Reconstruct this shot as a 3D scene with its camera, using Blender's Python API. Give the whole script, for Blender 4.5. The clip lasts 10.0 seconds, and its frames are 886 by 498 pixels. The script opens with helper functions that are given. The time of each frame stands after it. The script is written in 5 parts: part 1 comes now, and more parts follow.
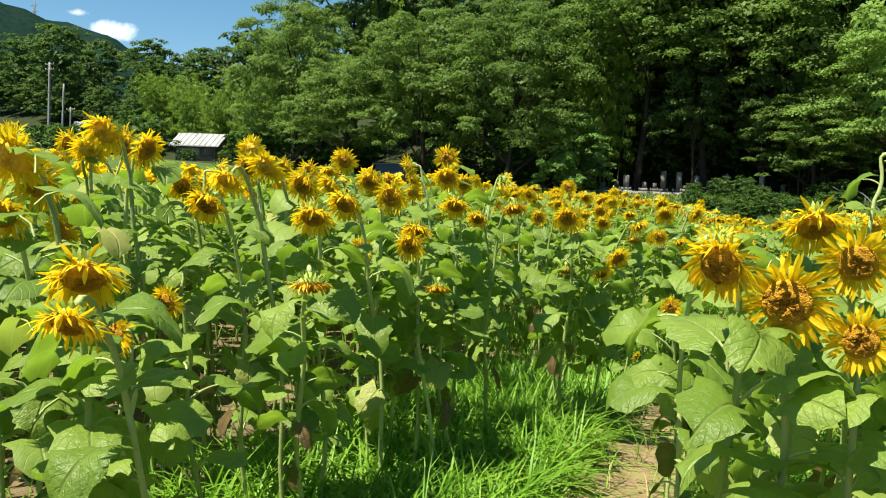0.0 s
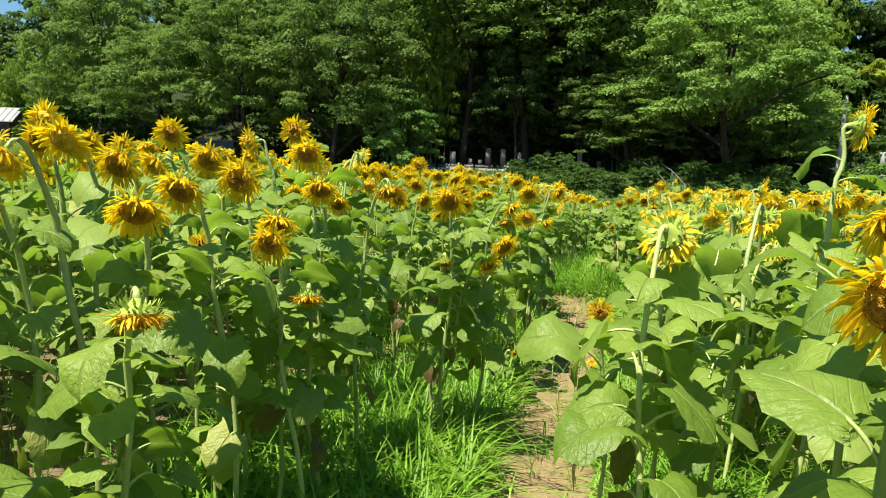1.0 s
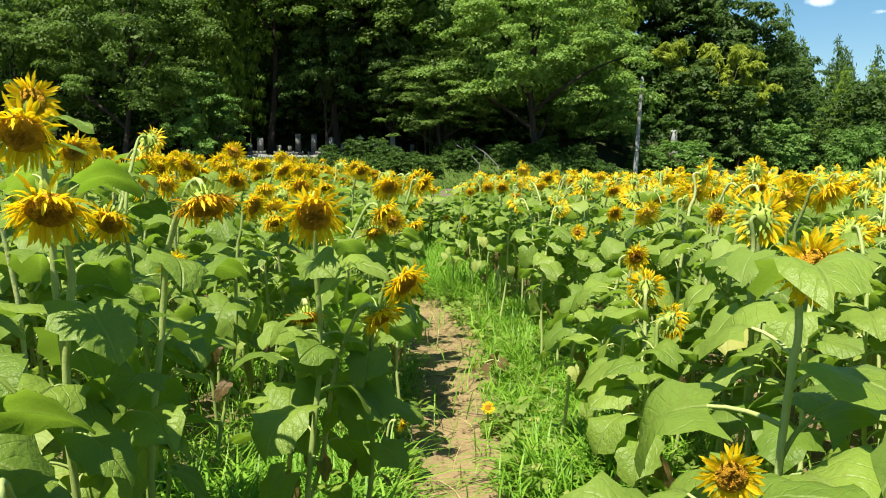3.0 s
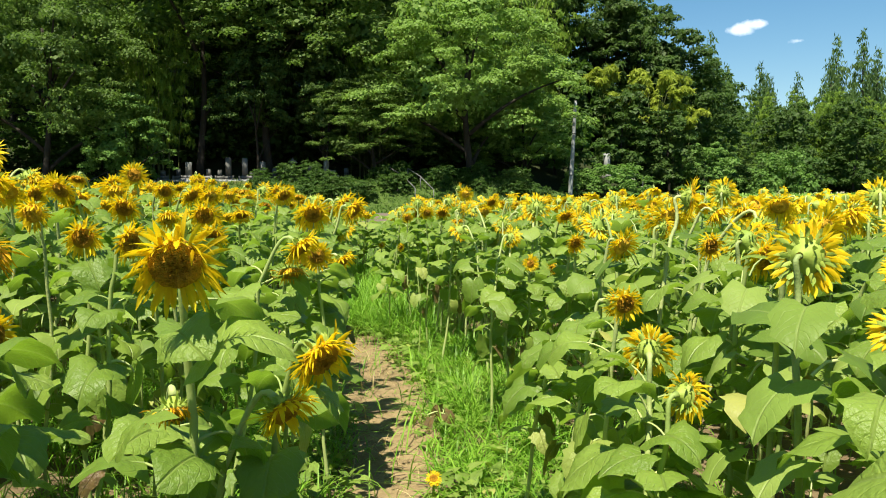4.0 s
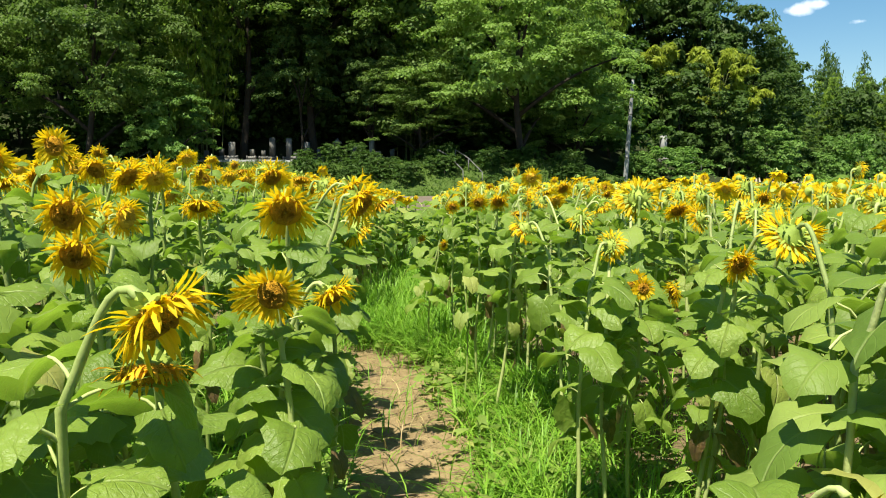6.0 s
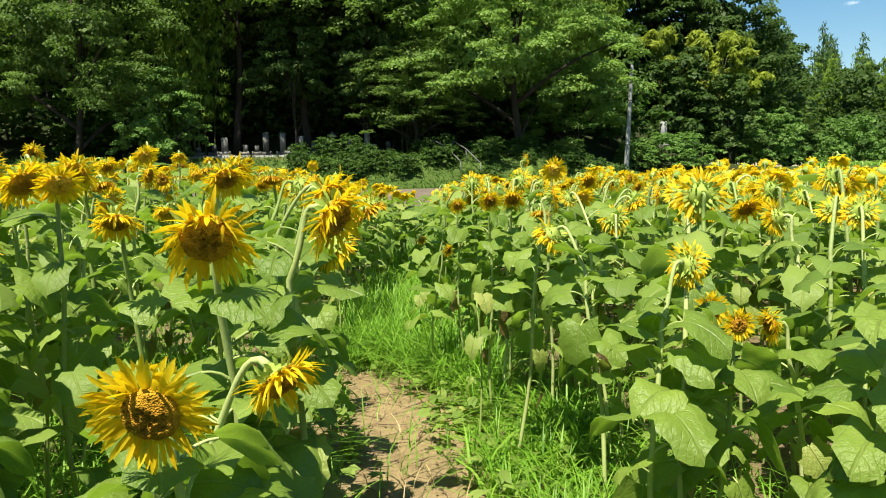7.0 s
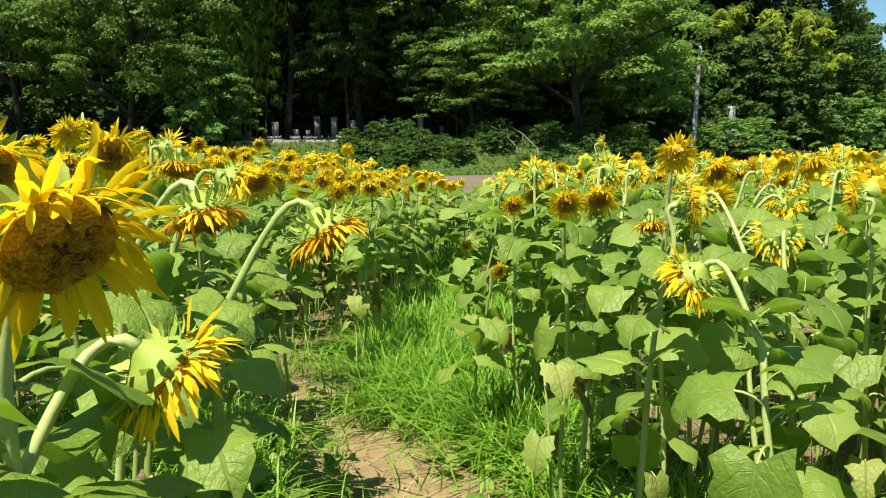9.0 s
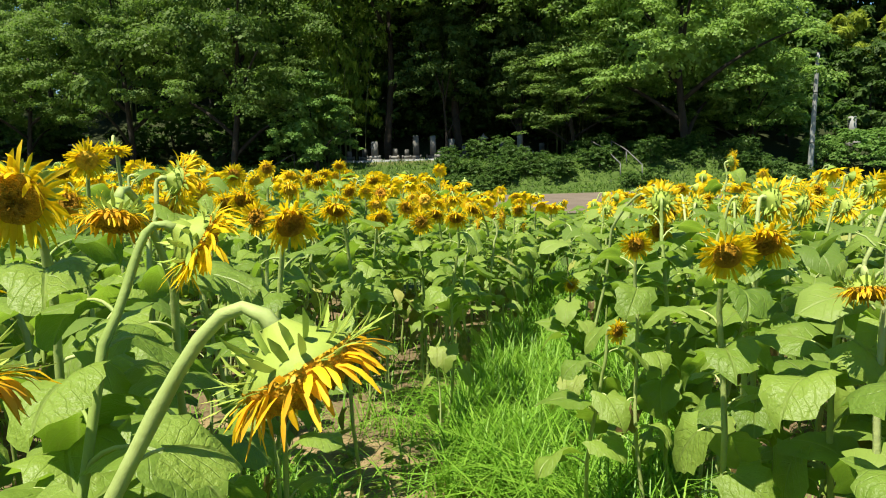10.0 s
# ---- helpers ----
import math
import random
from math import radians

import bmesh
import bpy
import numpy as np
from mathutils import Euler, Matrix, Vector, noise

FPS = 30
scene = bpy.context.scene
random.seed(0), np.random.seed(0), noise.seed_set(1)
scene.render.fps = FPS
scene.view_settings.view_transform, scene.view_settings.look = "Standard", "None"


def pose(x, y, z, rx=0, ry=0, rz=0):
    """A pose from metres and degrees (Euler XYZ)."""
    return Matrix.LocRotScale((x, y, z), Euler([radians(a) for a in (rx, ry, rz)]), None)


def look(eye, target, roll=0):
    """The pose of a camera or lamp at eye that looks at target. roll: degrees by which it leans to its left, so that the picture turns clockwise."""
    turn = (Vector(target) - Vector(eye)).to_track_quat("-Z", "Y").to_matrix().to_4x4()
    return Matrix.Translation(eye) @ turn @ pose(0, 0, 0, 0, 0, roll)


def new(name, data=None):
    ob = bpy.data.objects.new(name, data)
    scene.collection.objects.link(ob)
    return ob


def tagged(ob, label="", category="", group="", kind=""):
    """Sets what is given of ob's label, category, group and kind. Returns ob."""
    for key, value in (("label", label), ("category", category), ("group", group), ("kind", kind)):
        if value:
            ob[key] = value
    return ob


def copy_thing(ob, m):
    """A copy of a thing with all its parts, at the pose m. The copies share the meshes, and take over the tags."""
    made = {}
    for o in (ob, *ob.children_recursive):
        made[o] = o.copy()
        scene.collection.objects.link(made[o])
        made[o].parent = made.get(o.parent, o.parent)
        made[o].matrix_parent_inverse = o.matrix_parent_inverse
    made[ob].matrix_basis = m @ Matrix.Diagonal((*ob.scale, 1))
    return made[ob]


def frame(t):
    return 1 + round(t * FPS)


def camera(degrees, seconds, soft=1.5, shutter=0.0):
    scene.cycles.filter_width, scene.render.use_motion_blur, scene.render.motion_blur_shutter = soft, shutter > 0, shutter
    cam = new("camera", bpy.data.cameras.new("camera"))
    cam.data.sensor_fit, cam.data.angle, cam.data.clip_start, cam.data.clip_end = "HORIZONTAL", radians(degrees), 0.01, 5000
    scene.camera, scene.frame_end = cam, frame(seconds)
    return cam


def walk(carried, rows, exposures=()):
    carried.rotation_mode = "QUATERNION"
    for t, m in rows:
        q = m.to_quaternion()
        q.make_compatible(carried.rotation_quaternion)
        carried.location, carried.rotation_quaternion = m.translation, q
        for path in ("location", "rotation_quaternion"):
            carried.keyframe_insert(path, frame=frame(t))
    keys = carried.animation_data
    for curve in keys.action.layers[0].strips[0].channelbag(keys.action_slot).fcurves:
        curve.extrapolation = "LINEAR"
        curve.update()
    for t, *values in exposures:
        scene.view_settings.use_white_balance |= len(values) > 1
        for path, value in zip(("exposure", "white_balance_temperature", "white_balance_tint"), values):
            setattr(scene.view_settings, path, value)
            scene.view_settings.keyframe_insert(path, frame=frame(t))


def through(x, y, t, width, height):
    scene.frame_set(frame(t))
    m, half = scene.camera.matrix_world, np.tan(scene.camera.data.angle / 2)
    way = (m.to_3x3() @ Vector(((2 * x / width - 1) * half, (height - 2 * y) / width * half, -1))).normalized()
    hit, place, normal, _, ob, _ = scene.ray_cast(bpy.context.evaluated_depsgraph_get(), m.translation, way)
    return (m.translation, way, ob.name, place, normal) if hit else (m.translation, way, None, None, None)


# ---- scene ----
cam = camera(56.4, 10.0, 1.05)
PATH = [
    (0, (1.126, 2.474, 1.473), (0.256, 4.272, 1.366), 2.3),
    (0.5, (0.847, 2.817, 1.435), (0.161, 4.691, 1.308), 1.9),
    (0.6, (0.82, 2.903, 1.454), (0.22, 4.806, 1.324), 1.5),
    (1, (0.617, 3.153, 1.492), (0.144, 5.091, 1.345), 1.7),
    (1.5, (0.391, 3.512, 1.526), (0.186, 5.494, 1.356), -0.5),
    (2, (0.271, 3.899, 1.505), (0.175, 5.889, 1.332), -3.0),
    (2.5, (0.158, 4.381, 1.545), (-0.019, 6.367, 1.393), -1.3),
    (3, (0.056, 4.839, 1.533), (0.031, 6.831, 1.357), -0.1),
    (3.2, (0.038, 4.993, 1.552), (0.105, 6.984, 1.368), -0.5),
    (4.3, (0.058, 5.925, 1.532), (0.19, 7.918, 1.427), -0.4),
    (4.5, (0.059, 6.137, 1.528), (0.176, 8.13, 1.415), -0.1),
    (5, (0.067, 6.582, 1.55), (0.138, 8.577, 1.425), -0.5),
    (5.5, (0.111, 7.111, 1.561), (0.142, 9.105, 1.417), -0.1),
    (5.7, (0.117, 7.304, 1.562), (0.133, 9.299, 1.41), 0.3),
    (6.8, (0.097, 8.401, 1.534), (0.12, 10.393, 1.356), -1.0),
    (7, (0.085, 8.602, 1.583), (0.105, 10.593, 1.401), -1.2),
    (7.5, (0.108, 9.07, 1.561), (0.079, 11.061, 1.373), -1.1),
    (8, (0.124, 9.511, 1.58), (0.103, 11.503, 1.406), -1.6),
    (8.5, (0.154, 10.017, 1.58), (0.147, 12.007, 1.382), -1.4),
    (9, (0.135, 10.447, 1.58), (0.022, 12.433, 1.367), -0.9),
    (9.5, (0.086, 10.904, 1.625), (-0.06, 12.893, 1.478), -1.2),
    (10, (0.083, 11.364, 1.621), (-0.269, 13.326, 1.455), -1.6),
]
walk(cam, [(t, look(eye, target, roll)) for t, eye, target, roll in PATH], ((0, 1.25), (3, 1.2), (5, 1.16), (10, 1.16)))

# ---- world, sun ----
SUN_AZ, SUN_EL = -155.0, 63.0      # degrees from +y towards +x, and above the horizon
world = bpy.data.worlds.new("sky_world")
scene.world = world
world.use_nodes = True
wt = world.node_tree
wt.nodes.clear()
w_out = wt.nodes.new("ShaderNodeOutputWorld")
w_bg = wt.nodes.new("ShaderNodeBackground")
w_bg.inputs["Strength"].default_value = 0.08
w_sky = wt.nodes.new("ShaderNodeTexSky")
w_sky.sky_type = 'NISHITA'
w_sky.sun_disc = False
w_sky.sun_elevation = radians(SUN_EL)
w_sky.sun_rotation = radians(SUN_AZ)
w_sky.air_density, w_sky.dust_density, w_sky.ozone_density = 1.0, 0.2, 1.2
w_co = wt.nodes.new("ShaderNodeTexCoord")


def w_math(op, a, b=None, c=None, clamp=False):
    n = wt.nodes.new("ShaderNodeMath")
    n.operation, n.use_clamp = op, clamp
    for i, v in enumerate((a, b, c)):
        if v is None:
            continue
        if isinstance(v, (int, float)):
            n.inputs[i].default_value = v
        else:
            wt.links.new(v, n.inputs[i])
    return n.outputs[0]


def cloud_mask(direction, tight):
    """Soft mask round one cloud's direction in the sky."""
    d = wt.nodes.new("ShaderNodeVectorMath")
    d.operation = 'SUBTRACT'
    wt.links.new(w_co.outputs["Generated"], d.inputs[0])
    d.inputs[1].default_value = Vector(direction).normalized()
    s = wt.nodes.new("ShaderNodeVectorMath")
    s.operation = 'MULTIPLY'
    wt.links.new(d.outputs[0], s.inputs[0])
    s.inputs[1].default_value = (1.0, 1.0, 2.8)
    ln = wt.nodes.new("ShaderNodeVectorMath")
    ln.operation = 'LENGTH'
    wt.links.new(s.outputs[0], ln.inputs[0])
    return w_math('SUBTRACT', 1.0, w_math('MULTIPLY', ln.outputs["Value"], tight), clamp=True)


w_noise = wt.nodes.new("ShaderNodeTexNoise")
w_noise.inputs["Scale"].default_value = 26.0
w_noise.inputs["Detail"].default_value = 7.0
w_noise.inputs["Roughness"].default_value = 0.55
wt.links.new(w_co.outputs["Generated"], w_noise.inputs["Vector"])
puffs = None
for spot, tight in (((-1120, 1000, 268), 16.0), ((-1190, 1000, 300), 26.0), ((-900, 1000, 312), 17.0), ((430, 1000, 205), 26.0),
                    ((455, 1000, 212), 28.0), ((505, 1000, 192), 30.0), ((350, 900, 420), 5.0), ((-300, -900, 520), 4.0)):
    m = cloud_mask(spot, tight)
    puffs = m if puffs is None else w_math('MAXIMUM', puffs, m)
w_cl = w_math('MULTIPLY', w_math('SUBTRACT', w_math('ADD', w_math('MULTIPLY', puffs, 0.74), w_noise.outputs["Fac"]), 0.97), 3.0, clamp=True)
w_mix = wt.nodes.new("ShaderNodeMix")
w_mix.data_type = 'RGBA'
wt.links.new(w_cl, w_mix.inputs[0])
w_hsv = wt.nodes.new("ShaderNodeHueSaturation")
w_hsv.inputs["Hue"].default_value, w_hsv.inputs["Saturation"].default_value, w_hsv.inputs["Value"].default_value = 0.49, 1.3, 0.72
wt.links.new(w_sky.outputs[0], w_hsv.inputs["Color"])
wt.links.new(w_hsv.outputs[0], w_mix.inputs[6])
w_mix.inputs[7].default_value = (9.0, 9.4, 10.0, 1)
wt.links.new(w_mix.outputs[2], w_bg.inputs["Color"])
wt.links.new(w_bg.outputs[0], w_out.inputs["Surface"])

sun = new("sun", bpy.data.lights.new("sun", 'SUN'))
sun.data.energy, sun.data.angle, sun.data.color = 5.0, radians(0.53), (1.0, 0.935, 0.74)
az, el = radians(SUN_AZ), radians(SUN_EL)
sun.matrix_world = look((60 * math.sin(az) * math.cos(el), 60 * math.cos(az) * math.cos(el), 60 * math.sin(el)), (0, 0, 0))

# ---- materials ----


class Nodes:
    """Small helper round a material's node tree."""

    def __init__(self, name):
        self.mat = bpy.data.materials.new(name)
        self.mat.use_nodes = True
        self.t = self.mat.node_tree
        self.bsdf = next(n for n in self.t.nodes if n.type == 'BSDF_PRINCIPLED')
        self.out = next(n for n in self.t.nodes if n.type == 'OUTPUT_MATERIAL')
        self.co = self.t.nodes.new("ShaderNodeTexCoord")

    def put(self, value, socket):
        if isinstance(value, (int, float)):
            socket.default_value = value
        elif isinstance(value, tuple):
            socket.default_value = (*value, 1) if len(value) == 3 and socket.type == 'RGBA' else value
        else:
            self.t.links.new(value, socket)

    def noise(self, scale, detail=4.0, space="Object", rough=0.55, stretch=None):
        n = self.t.nodes.new("ShaderNodeTexNoise")
        n.inputs["Scale"].default_value, n.inputs["Detail"].default_value, n.inputs["Roughness"].default_value = scale, detail, rough
        src = self.co.outputs[space]
        if stretch:
            mp = self.t.nodes.new("ShaderNodeMapping")
            mp.inputs["Scale"].default_value = stretch
            self.t.links.new(src, mp.inputs["Vector"])
            src = mp.outputs[0]
        self.t.links.new(src, n.inputs["Vector"])
        return n.outputs["Fac"]

    def cells(self, scale, space="Object", out="Distance"):
        n = self.t.nodes.new("ShaderNodeTexVoronoi")
        n.inputs["Scale"].default_value = scale
        self.t.links.new(self.co.outputs[space], n.inputs["Vector"])
        return n.outputs[out]

    def ramp(self, fac, stops):
        n = self.t.nodes.new("ShaderNodeValToRGB")
        els = n.color_ramp.elements
        while len(els) < len(stops):
            els.new(0.5)
        for e, (p, c) in zip(els, stops):
            e.position, e.color = p, (*c, 1)
        self.put(fac, n.inputs[0])
        return n.outputs[0]

    def mix(self, fac, a, b, blend='MIX'):
        n = self.t.nodes.new("ShaderNodeMix")
        n.data_type, n.blend_type = 'RGBA', blend
        self.put(fac, n.inputs[0])
        self.put(a, n.inputs[6])
        self.put(b, n.inputs[7])
        return n.outputs[2]

    def math(self, op, a, b=None, clamp=False):
        n = self.t.nodes.new("ShaderNodeMath")
        n.operation, n.use_clamp = op, clamp
        self.put(a, n.inputs[0])
        if b is not None:
            self.put(b, n.inputs[1])
        return n.outputs[0]

    def island(self):
        return self.t.nodes.new("ShaderNodeNewGeometry").outputs["Random Per Island"]

    def chance(self):
        return self.t.nodes.new("ShaderNodeObjectInfo").outputs["Random"]

    def attr(self, name):
        n = self.t.nodes.new("ShaderNodeAttribute")
        n.attribute_name = name
        return n.outputs["Fac"]

    def uv(self):
        s = self.t.nodes.new("ShaderNodeSeparateXYZ")
        self.t.links.new(self.co.outputs["UV"], s.inputs[0])
        return s.outputs[0], s.outputs[1]

    def done(self, color, rough=0.6, bump=None, strength=0.3, distance=0.01, through=0.0, tint=None, spec=0.3, metal=0.0):
        self.put(color, self.bsdf.inputs["Base Color"])
        self.put(rough, self.bsdf.inputs["Roughness"])
        self.bsdf.inputs["Specular IOR Level"].default_value = spec
        self.bsdf.inputs["Metallic"].default_value = metal
        normal = None
        if bump is not None:
            b = self.t.nodes.new("ShaderNodeBump")
            b.inputs["Strength"].default_value, b.inputs["Distance"].default_value = strength, distance
            self.put(bump, b.inputs["Height"])
            normal = b.outputs[0]
            self.t.links.new(normal, self.bsdf.inputs["Normal"])
        if through > 0:
            tr = self.t.nodes.new("ShaderNodeBsdfTranslucent")
            self.put(tint if tint is not None else color, tr.inputs["Color"])
            mx = self.t.nodes.new("ShaderNodeMixShader")
            mx.inputs[0].default_value = through
            self.t.links.new(self.bsdf.outputs[0], mx.inputs[1])
            self.t.links.new(tr.outputs[0], mx.inputs[2])
            self.t.links.new(mx.outputs[0], self.out.inputs["Surface"])
        return self.mat


def make_leaf(name, dark, light, vein, dry=False):
    """Sunflower leaf: matt rough green with pale branching veins."""
    m = Nodes(name)
    u, v = m.uv()
    mid = m.math('SUBTRACT', 1.0, m.math('MULTIPLY', m.math('ABSOLUTE', v), 16.0), clamp=True)
    slant = m.math('SUBTRACT', m.math('MULTIPLY', u, 6.0), m.math('MULTIPLY', m.math('ABSOLUTE', v), 3.2))
    tooth = m.math('ABSOLUTE', m.math('SUBTRACT', m.math('FRACT', slant), 0.5))
    side = m.math('SUBTRACT', 1.0, m.math('MULTIPLY', tooth, 11.0), clamp=True)
    veins = m.math('MAXIMUM', mid, m.math('MULTIPLY', side, 0.22))
    tone = m.math('ADD', m.math('MULTIPLY', m.noise(9, 3), 0.4), m.math('MULTIPLY', m.chance(), 0.6))
    base = m.ramp(tone, [(0.2, dark), (0.75, light)])
    blotch = m.math('MULTIPLY', m.math('SUBTRACT', m.noise(30, 5), 0.62 if not dry else 0.45), 6.0, clamp=True)
    base = m.mix(m.math('MULTIPLY', blotch, 0.35 if not dry else 0.8), base, (0.22, 0.19, 0.06) if not dry else (0.2, 0.12, 0.05))
    col = m.mix(m.math('MULTIPLY', veins, 0.32), base, vein)
    rel = m.math('ADD', m.math('SUBTRACT', m.math('MULTIPLY', m.noise(70, 4), 0.6), m.math('MULTIPLY', veins, 0.8)), m.math('ADD', m.math('MULTIPLY', m.noise(15, 2), 0.9), m.math('MULTIPLY', m.noise(38, 3), 0.8)))
    return m.done(col, 0.42, rel, 0.8, 0.0075, 0.44, m.mix(0.5, col, (0.30, 0.52, 0.02)), 0.36)


leaf_mat = make_leaf("sunflower_leaf_green", (0.125, 0.205, 0.028), (0.23, 0.325, 0.055), (0.39, 0.47, 0.17))
leaf_dry_mat = make_leaf("sunflower_leaf_dead", (0.055, 0.032, 0.016), (0.15, 0.095, 0.05), (0.2, 0.14, 0.08), True)
leaf_yellow_mat = make_leaf("sunflower_leaf_yellowing", (0.23, 0.31, 0.06), (0.34, 0.38, 0.10), (0.44, 0.46, 0.18))


def make_far_leaf():
    m = Nodes("sunflower_leaf_mass")
    r = m.island()
    base = m.ramp(r, [(0.0, (0.105, 0.18, 0.028)), (0.6, (0.215, 0.31, 0.056)), (0.93, (0.28, 0.37, 0.085)), (0.97, (0.42, 0.42, 0.12))])
    u, v = m.uv()
    mid = m.math('SUBTRACT', 1.0, m.math('MULTIPLY', m.math('ABSOLUTE', v), 16.0), clamp=True)
    slant = m.math('SUBTRACT', m.math('MULTIPLY', u, 6.0), m.math('MULTIPLY', m.math('ABSOLUTE', v), 3.2))
    side = m.math('SUBTRACT', 1.0, m.math('MULTIPLY', m.math('ABSOLUTE', m.math('SUBTRACT', m.math('FRACT', slant), 0.5)), 11.0), clamp=True)
    veins = m.math('MAXIMUM', mid, m.math('MULTIPLY', side, 0.22))
    col = m.mix(m.math('MULTIPLY', m.noise(14, 3), 0.35), base, (0.1, 0.14, 0.04))
    col = m.mix(m.math('MULTIPLY', veins, 0.3), col, (0.40, 0.47, 0.18))
    rel = m.math('ADD', m.math('SUBTRACT', m.math('MULTIPLY', m.noise(70, 4), 0.6), m.math('MULTIPLY', veins, 0.8)), m.math('MULTIPLY', m.noise(18, 2), 1.0))
    return m.done(col, 0.47, rel, 0.6, 0.006, 0.4, m.mix(0.5, col, (0.30, 0.52, 0.02)), 0.22)


far_leaf_mat = make_far_leaf()


def make_petal(name, island):
    m = Nodes(name)
    u, v = m.uv()
    streak = m.noise(1.0, 3, "UV", 0.6, (3.0, 22.0, 1.0)) if not island else m.noise(60, 3)
    tone = m.math('ADD', m.math('MULTIPLY', m.island(), 0.6), m.math('MULTIPLY', streak, 0.4))
    col = m.ramp(tone, [(0.05, (0.68, 0.38, 0.006)), (0.3, (0.77, 0.53, 0.008)), (0.85, (0.81, 0.62, 0.014))])
    if not island:
        tip = m.math('MULTIPLY', m.math('SUBTRACT', u, 0.8), 3.0, clamp=True)
        col = m.mix(m.math('MULTIPLY', tip, 0.2), col, (0.5, 0.22, 0.01))
    return m.done(col, 0.55, streak, 0.35, 0.003, 0.5, m.mix(0.5, col, (1.0, 0.72, 0.01)), 0.25)


petal_mat = make_petal("petal_yellow", False)
far_petal_mat = make_petal("petal_yellow_mass", True)


def make_disc():
    m = Nodes("seed_disc_brown")
    ln = m.t.nodes.new("ShaderNodeVectorMath")
    ln.operation = 'LENGTH'
    m.t.links.new(m.co.outputs["Object"], ln.inputs[0])
    rad = m.math('ADD', m.math('MULTIPLY', ln.outputs["Value"], 18.0), m.math('MULTIPLY', m.math('SUBTRACT', m.noise(60, 3), 0.5), 0.35))
    base = m.ramp(rad, [(0.1, (0.60, 0.33, 0.025)), (0.4, (0.36, 0.17, 0.016)), (0.75, (0.52, 0.27, 0.02)), (1.0, (0.72, 0.44, 0.025))])
    dots = m.cells(330)
    col = m.mix(m.math('MULTIPLY', m.math('SUBTRACT', 0.5, dots), 1.2, clamp=True), base, (0.62, 0.34, 0.03))
    return m.done(col, 0.85, dots, 1.0, 0.004, spec=0.1)


disc_mat = make_disc()


def make_plain(name, dark, light, scale, rough=0.7, bump_scale=None, strength=0.4, distance=0.01, through=0.0, spec=0.3, metal=0.0, per="none"):
    m = Nodes(name)
    tone = m.math('ADD', m.math('MULTIPLY', m.noise(scale, 5), 0.75), m.math('MULTIPLY', m.noise(scale * 7, 3), 0.25))
    if per == "island":
        tone = m.math('ADD', m.math('MULTIPLY', tone, 0.45), m.math('MULTIPLY', m.island(), 0.55))
    elif per == "object":
        tone = m.math('ADD', m.math('MULTIPLY', tone, 0.5), m.math('MULTIPLY', m.chance(), 0.5))
    col = m.ramp(tone, [(0.25, dark), (0.75, light)])
    return m.done(col, rough, m.noise(bump_scale or scale * 6, 5), strength, distance, through, None, spec, metal)


dry_petal_mat = make_plain("petal_shrivelled_orange", (0.62, 0.30, 0.01), (0.92, 0.60, 0.012), 45, 0.6, 120, 0.4, 0.002, 0.4, per="island")
far_disc_mat = make_plain("seed_disc_mass", (0.52, 0.28, 0.02), (0.78, 0.47, 0.028), 70, 0.85)
stem_mat = make_plain("stem_pale_green", (0.23, 0.31, 0.08), (0.42, 0.48, 0.19), 12, 0.6, 90, 0.4, 0.003, 0.1, per="object")
bract_mat = make_plain("bract_green", (0.21, 0.31, 0.045), (0.38, 0.46, 0.085), 40, 0.6, 120, 0.4, 0.002, 0.25, per="island")
far_stem_mat = make_plain("stem_mass", (0.2, 0.26, 0.08), (0.38, 0.43, 0.18), 9, 0.6, per="island")


def make_blades(name, a, b, c, through=0.35):
    m = Nodes(name)
    col = m.ramp(m.math('ADD', m.math('MULTIPLY', m.island(), 0.7), m.math('MULTIPLY', m.noise(1.4, 3), 0.3)), [(0.1, a), (0.5, b), (0.9, c)])
    return m.done(col, 0.5, None, 0, 0, through, m.mix(0.5, col, (0.22, 0.5, 0.02)), 0.3)


grass_mat = make_blades("grass_green", (0.09, 0.20, 0.016), (0.15, 0.31, 0.025), (0.25, 0.41, 0.05))
# darker copy of the grass greens, with the bank's shade put into the colour
shaded_bank_mat = make_blades("bank_grass_shade_green", (0.03, 0.062, 0.012), (0.05, 0.096, 0.018), (0.085, 0.135, 0.03))
straw_mat = make_blades("dry_straw", (0.24, 0.17, 0.08), (0.36, 0.27, 0.13), (0.46, 0.38, 0.2), 0.1)


def make_foliage(name, dark, mid, light, tint):
    """Tree leaves: tone varies from leaf to leaf, from tree to tree and in broad patches."""
    m = Nodes(name)
    tone = m.math('ADD', m.math('MULTIPLY', m.island(), 0.35), m.math('MULTIPLY', m.noise(0.35, 3), 0.5))
    tone = m.math('ADD', tone, m.math('MULTIPLY', m.chance(), 0.18))
    col = m.ramp(tone, [(0.2, dark), (0.52, mid), (0.85, light)])
    return m.done(col, 0.55, None, 0, 0, 0.45, m.mix(0.6, col, tint), 0.2)


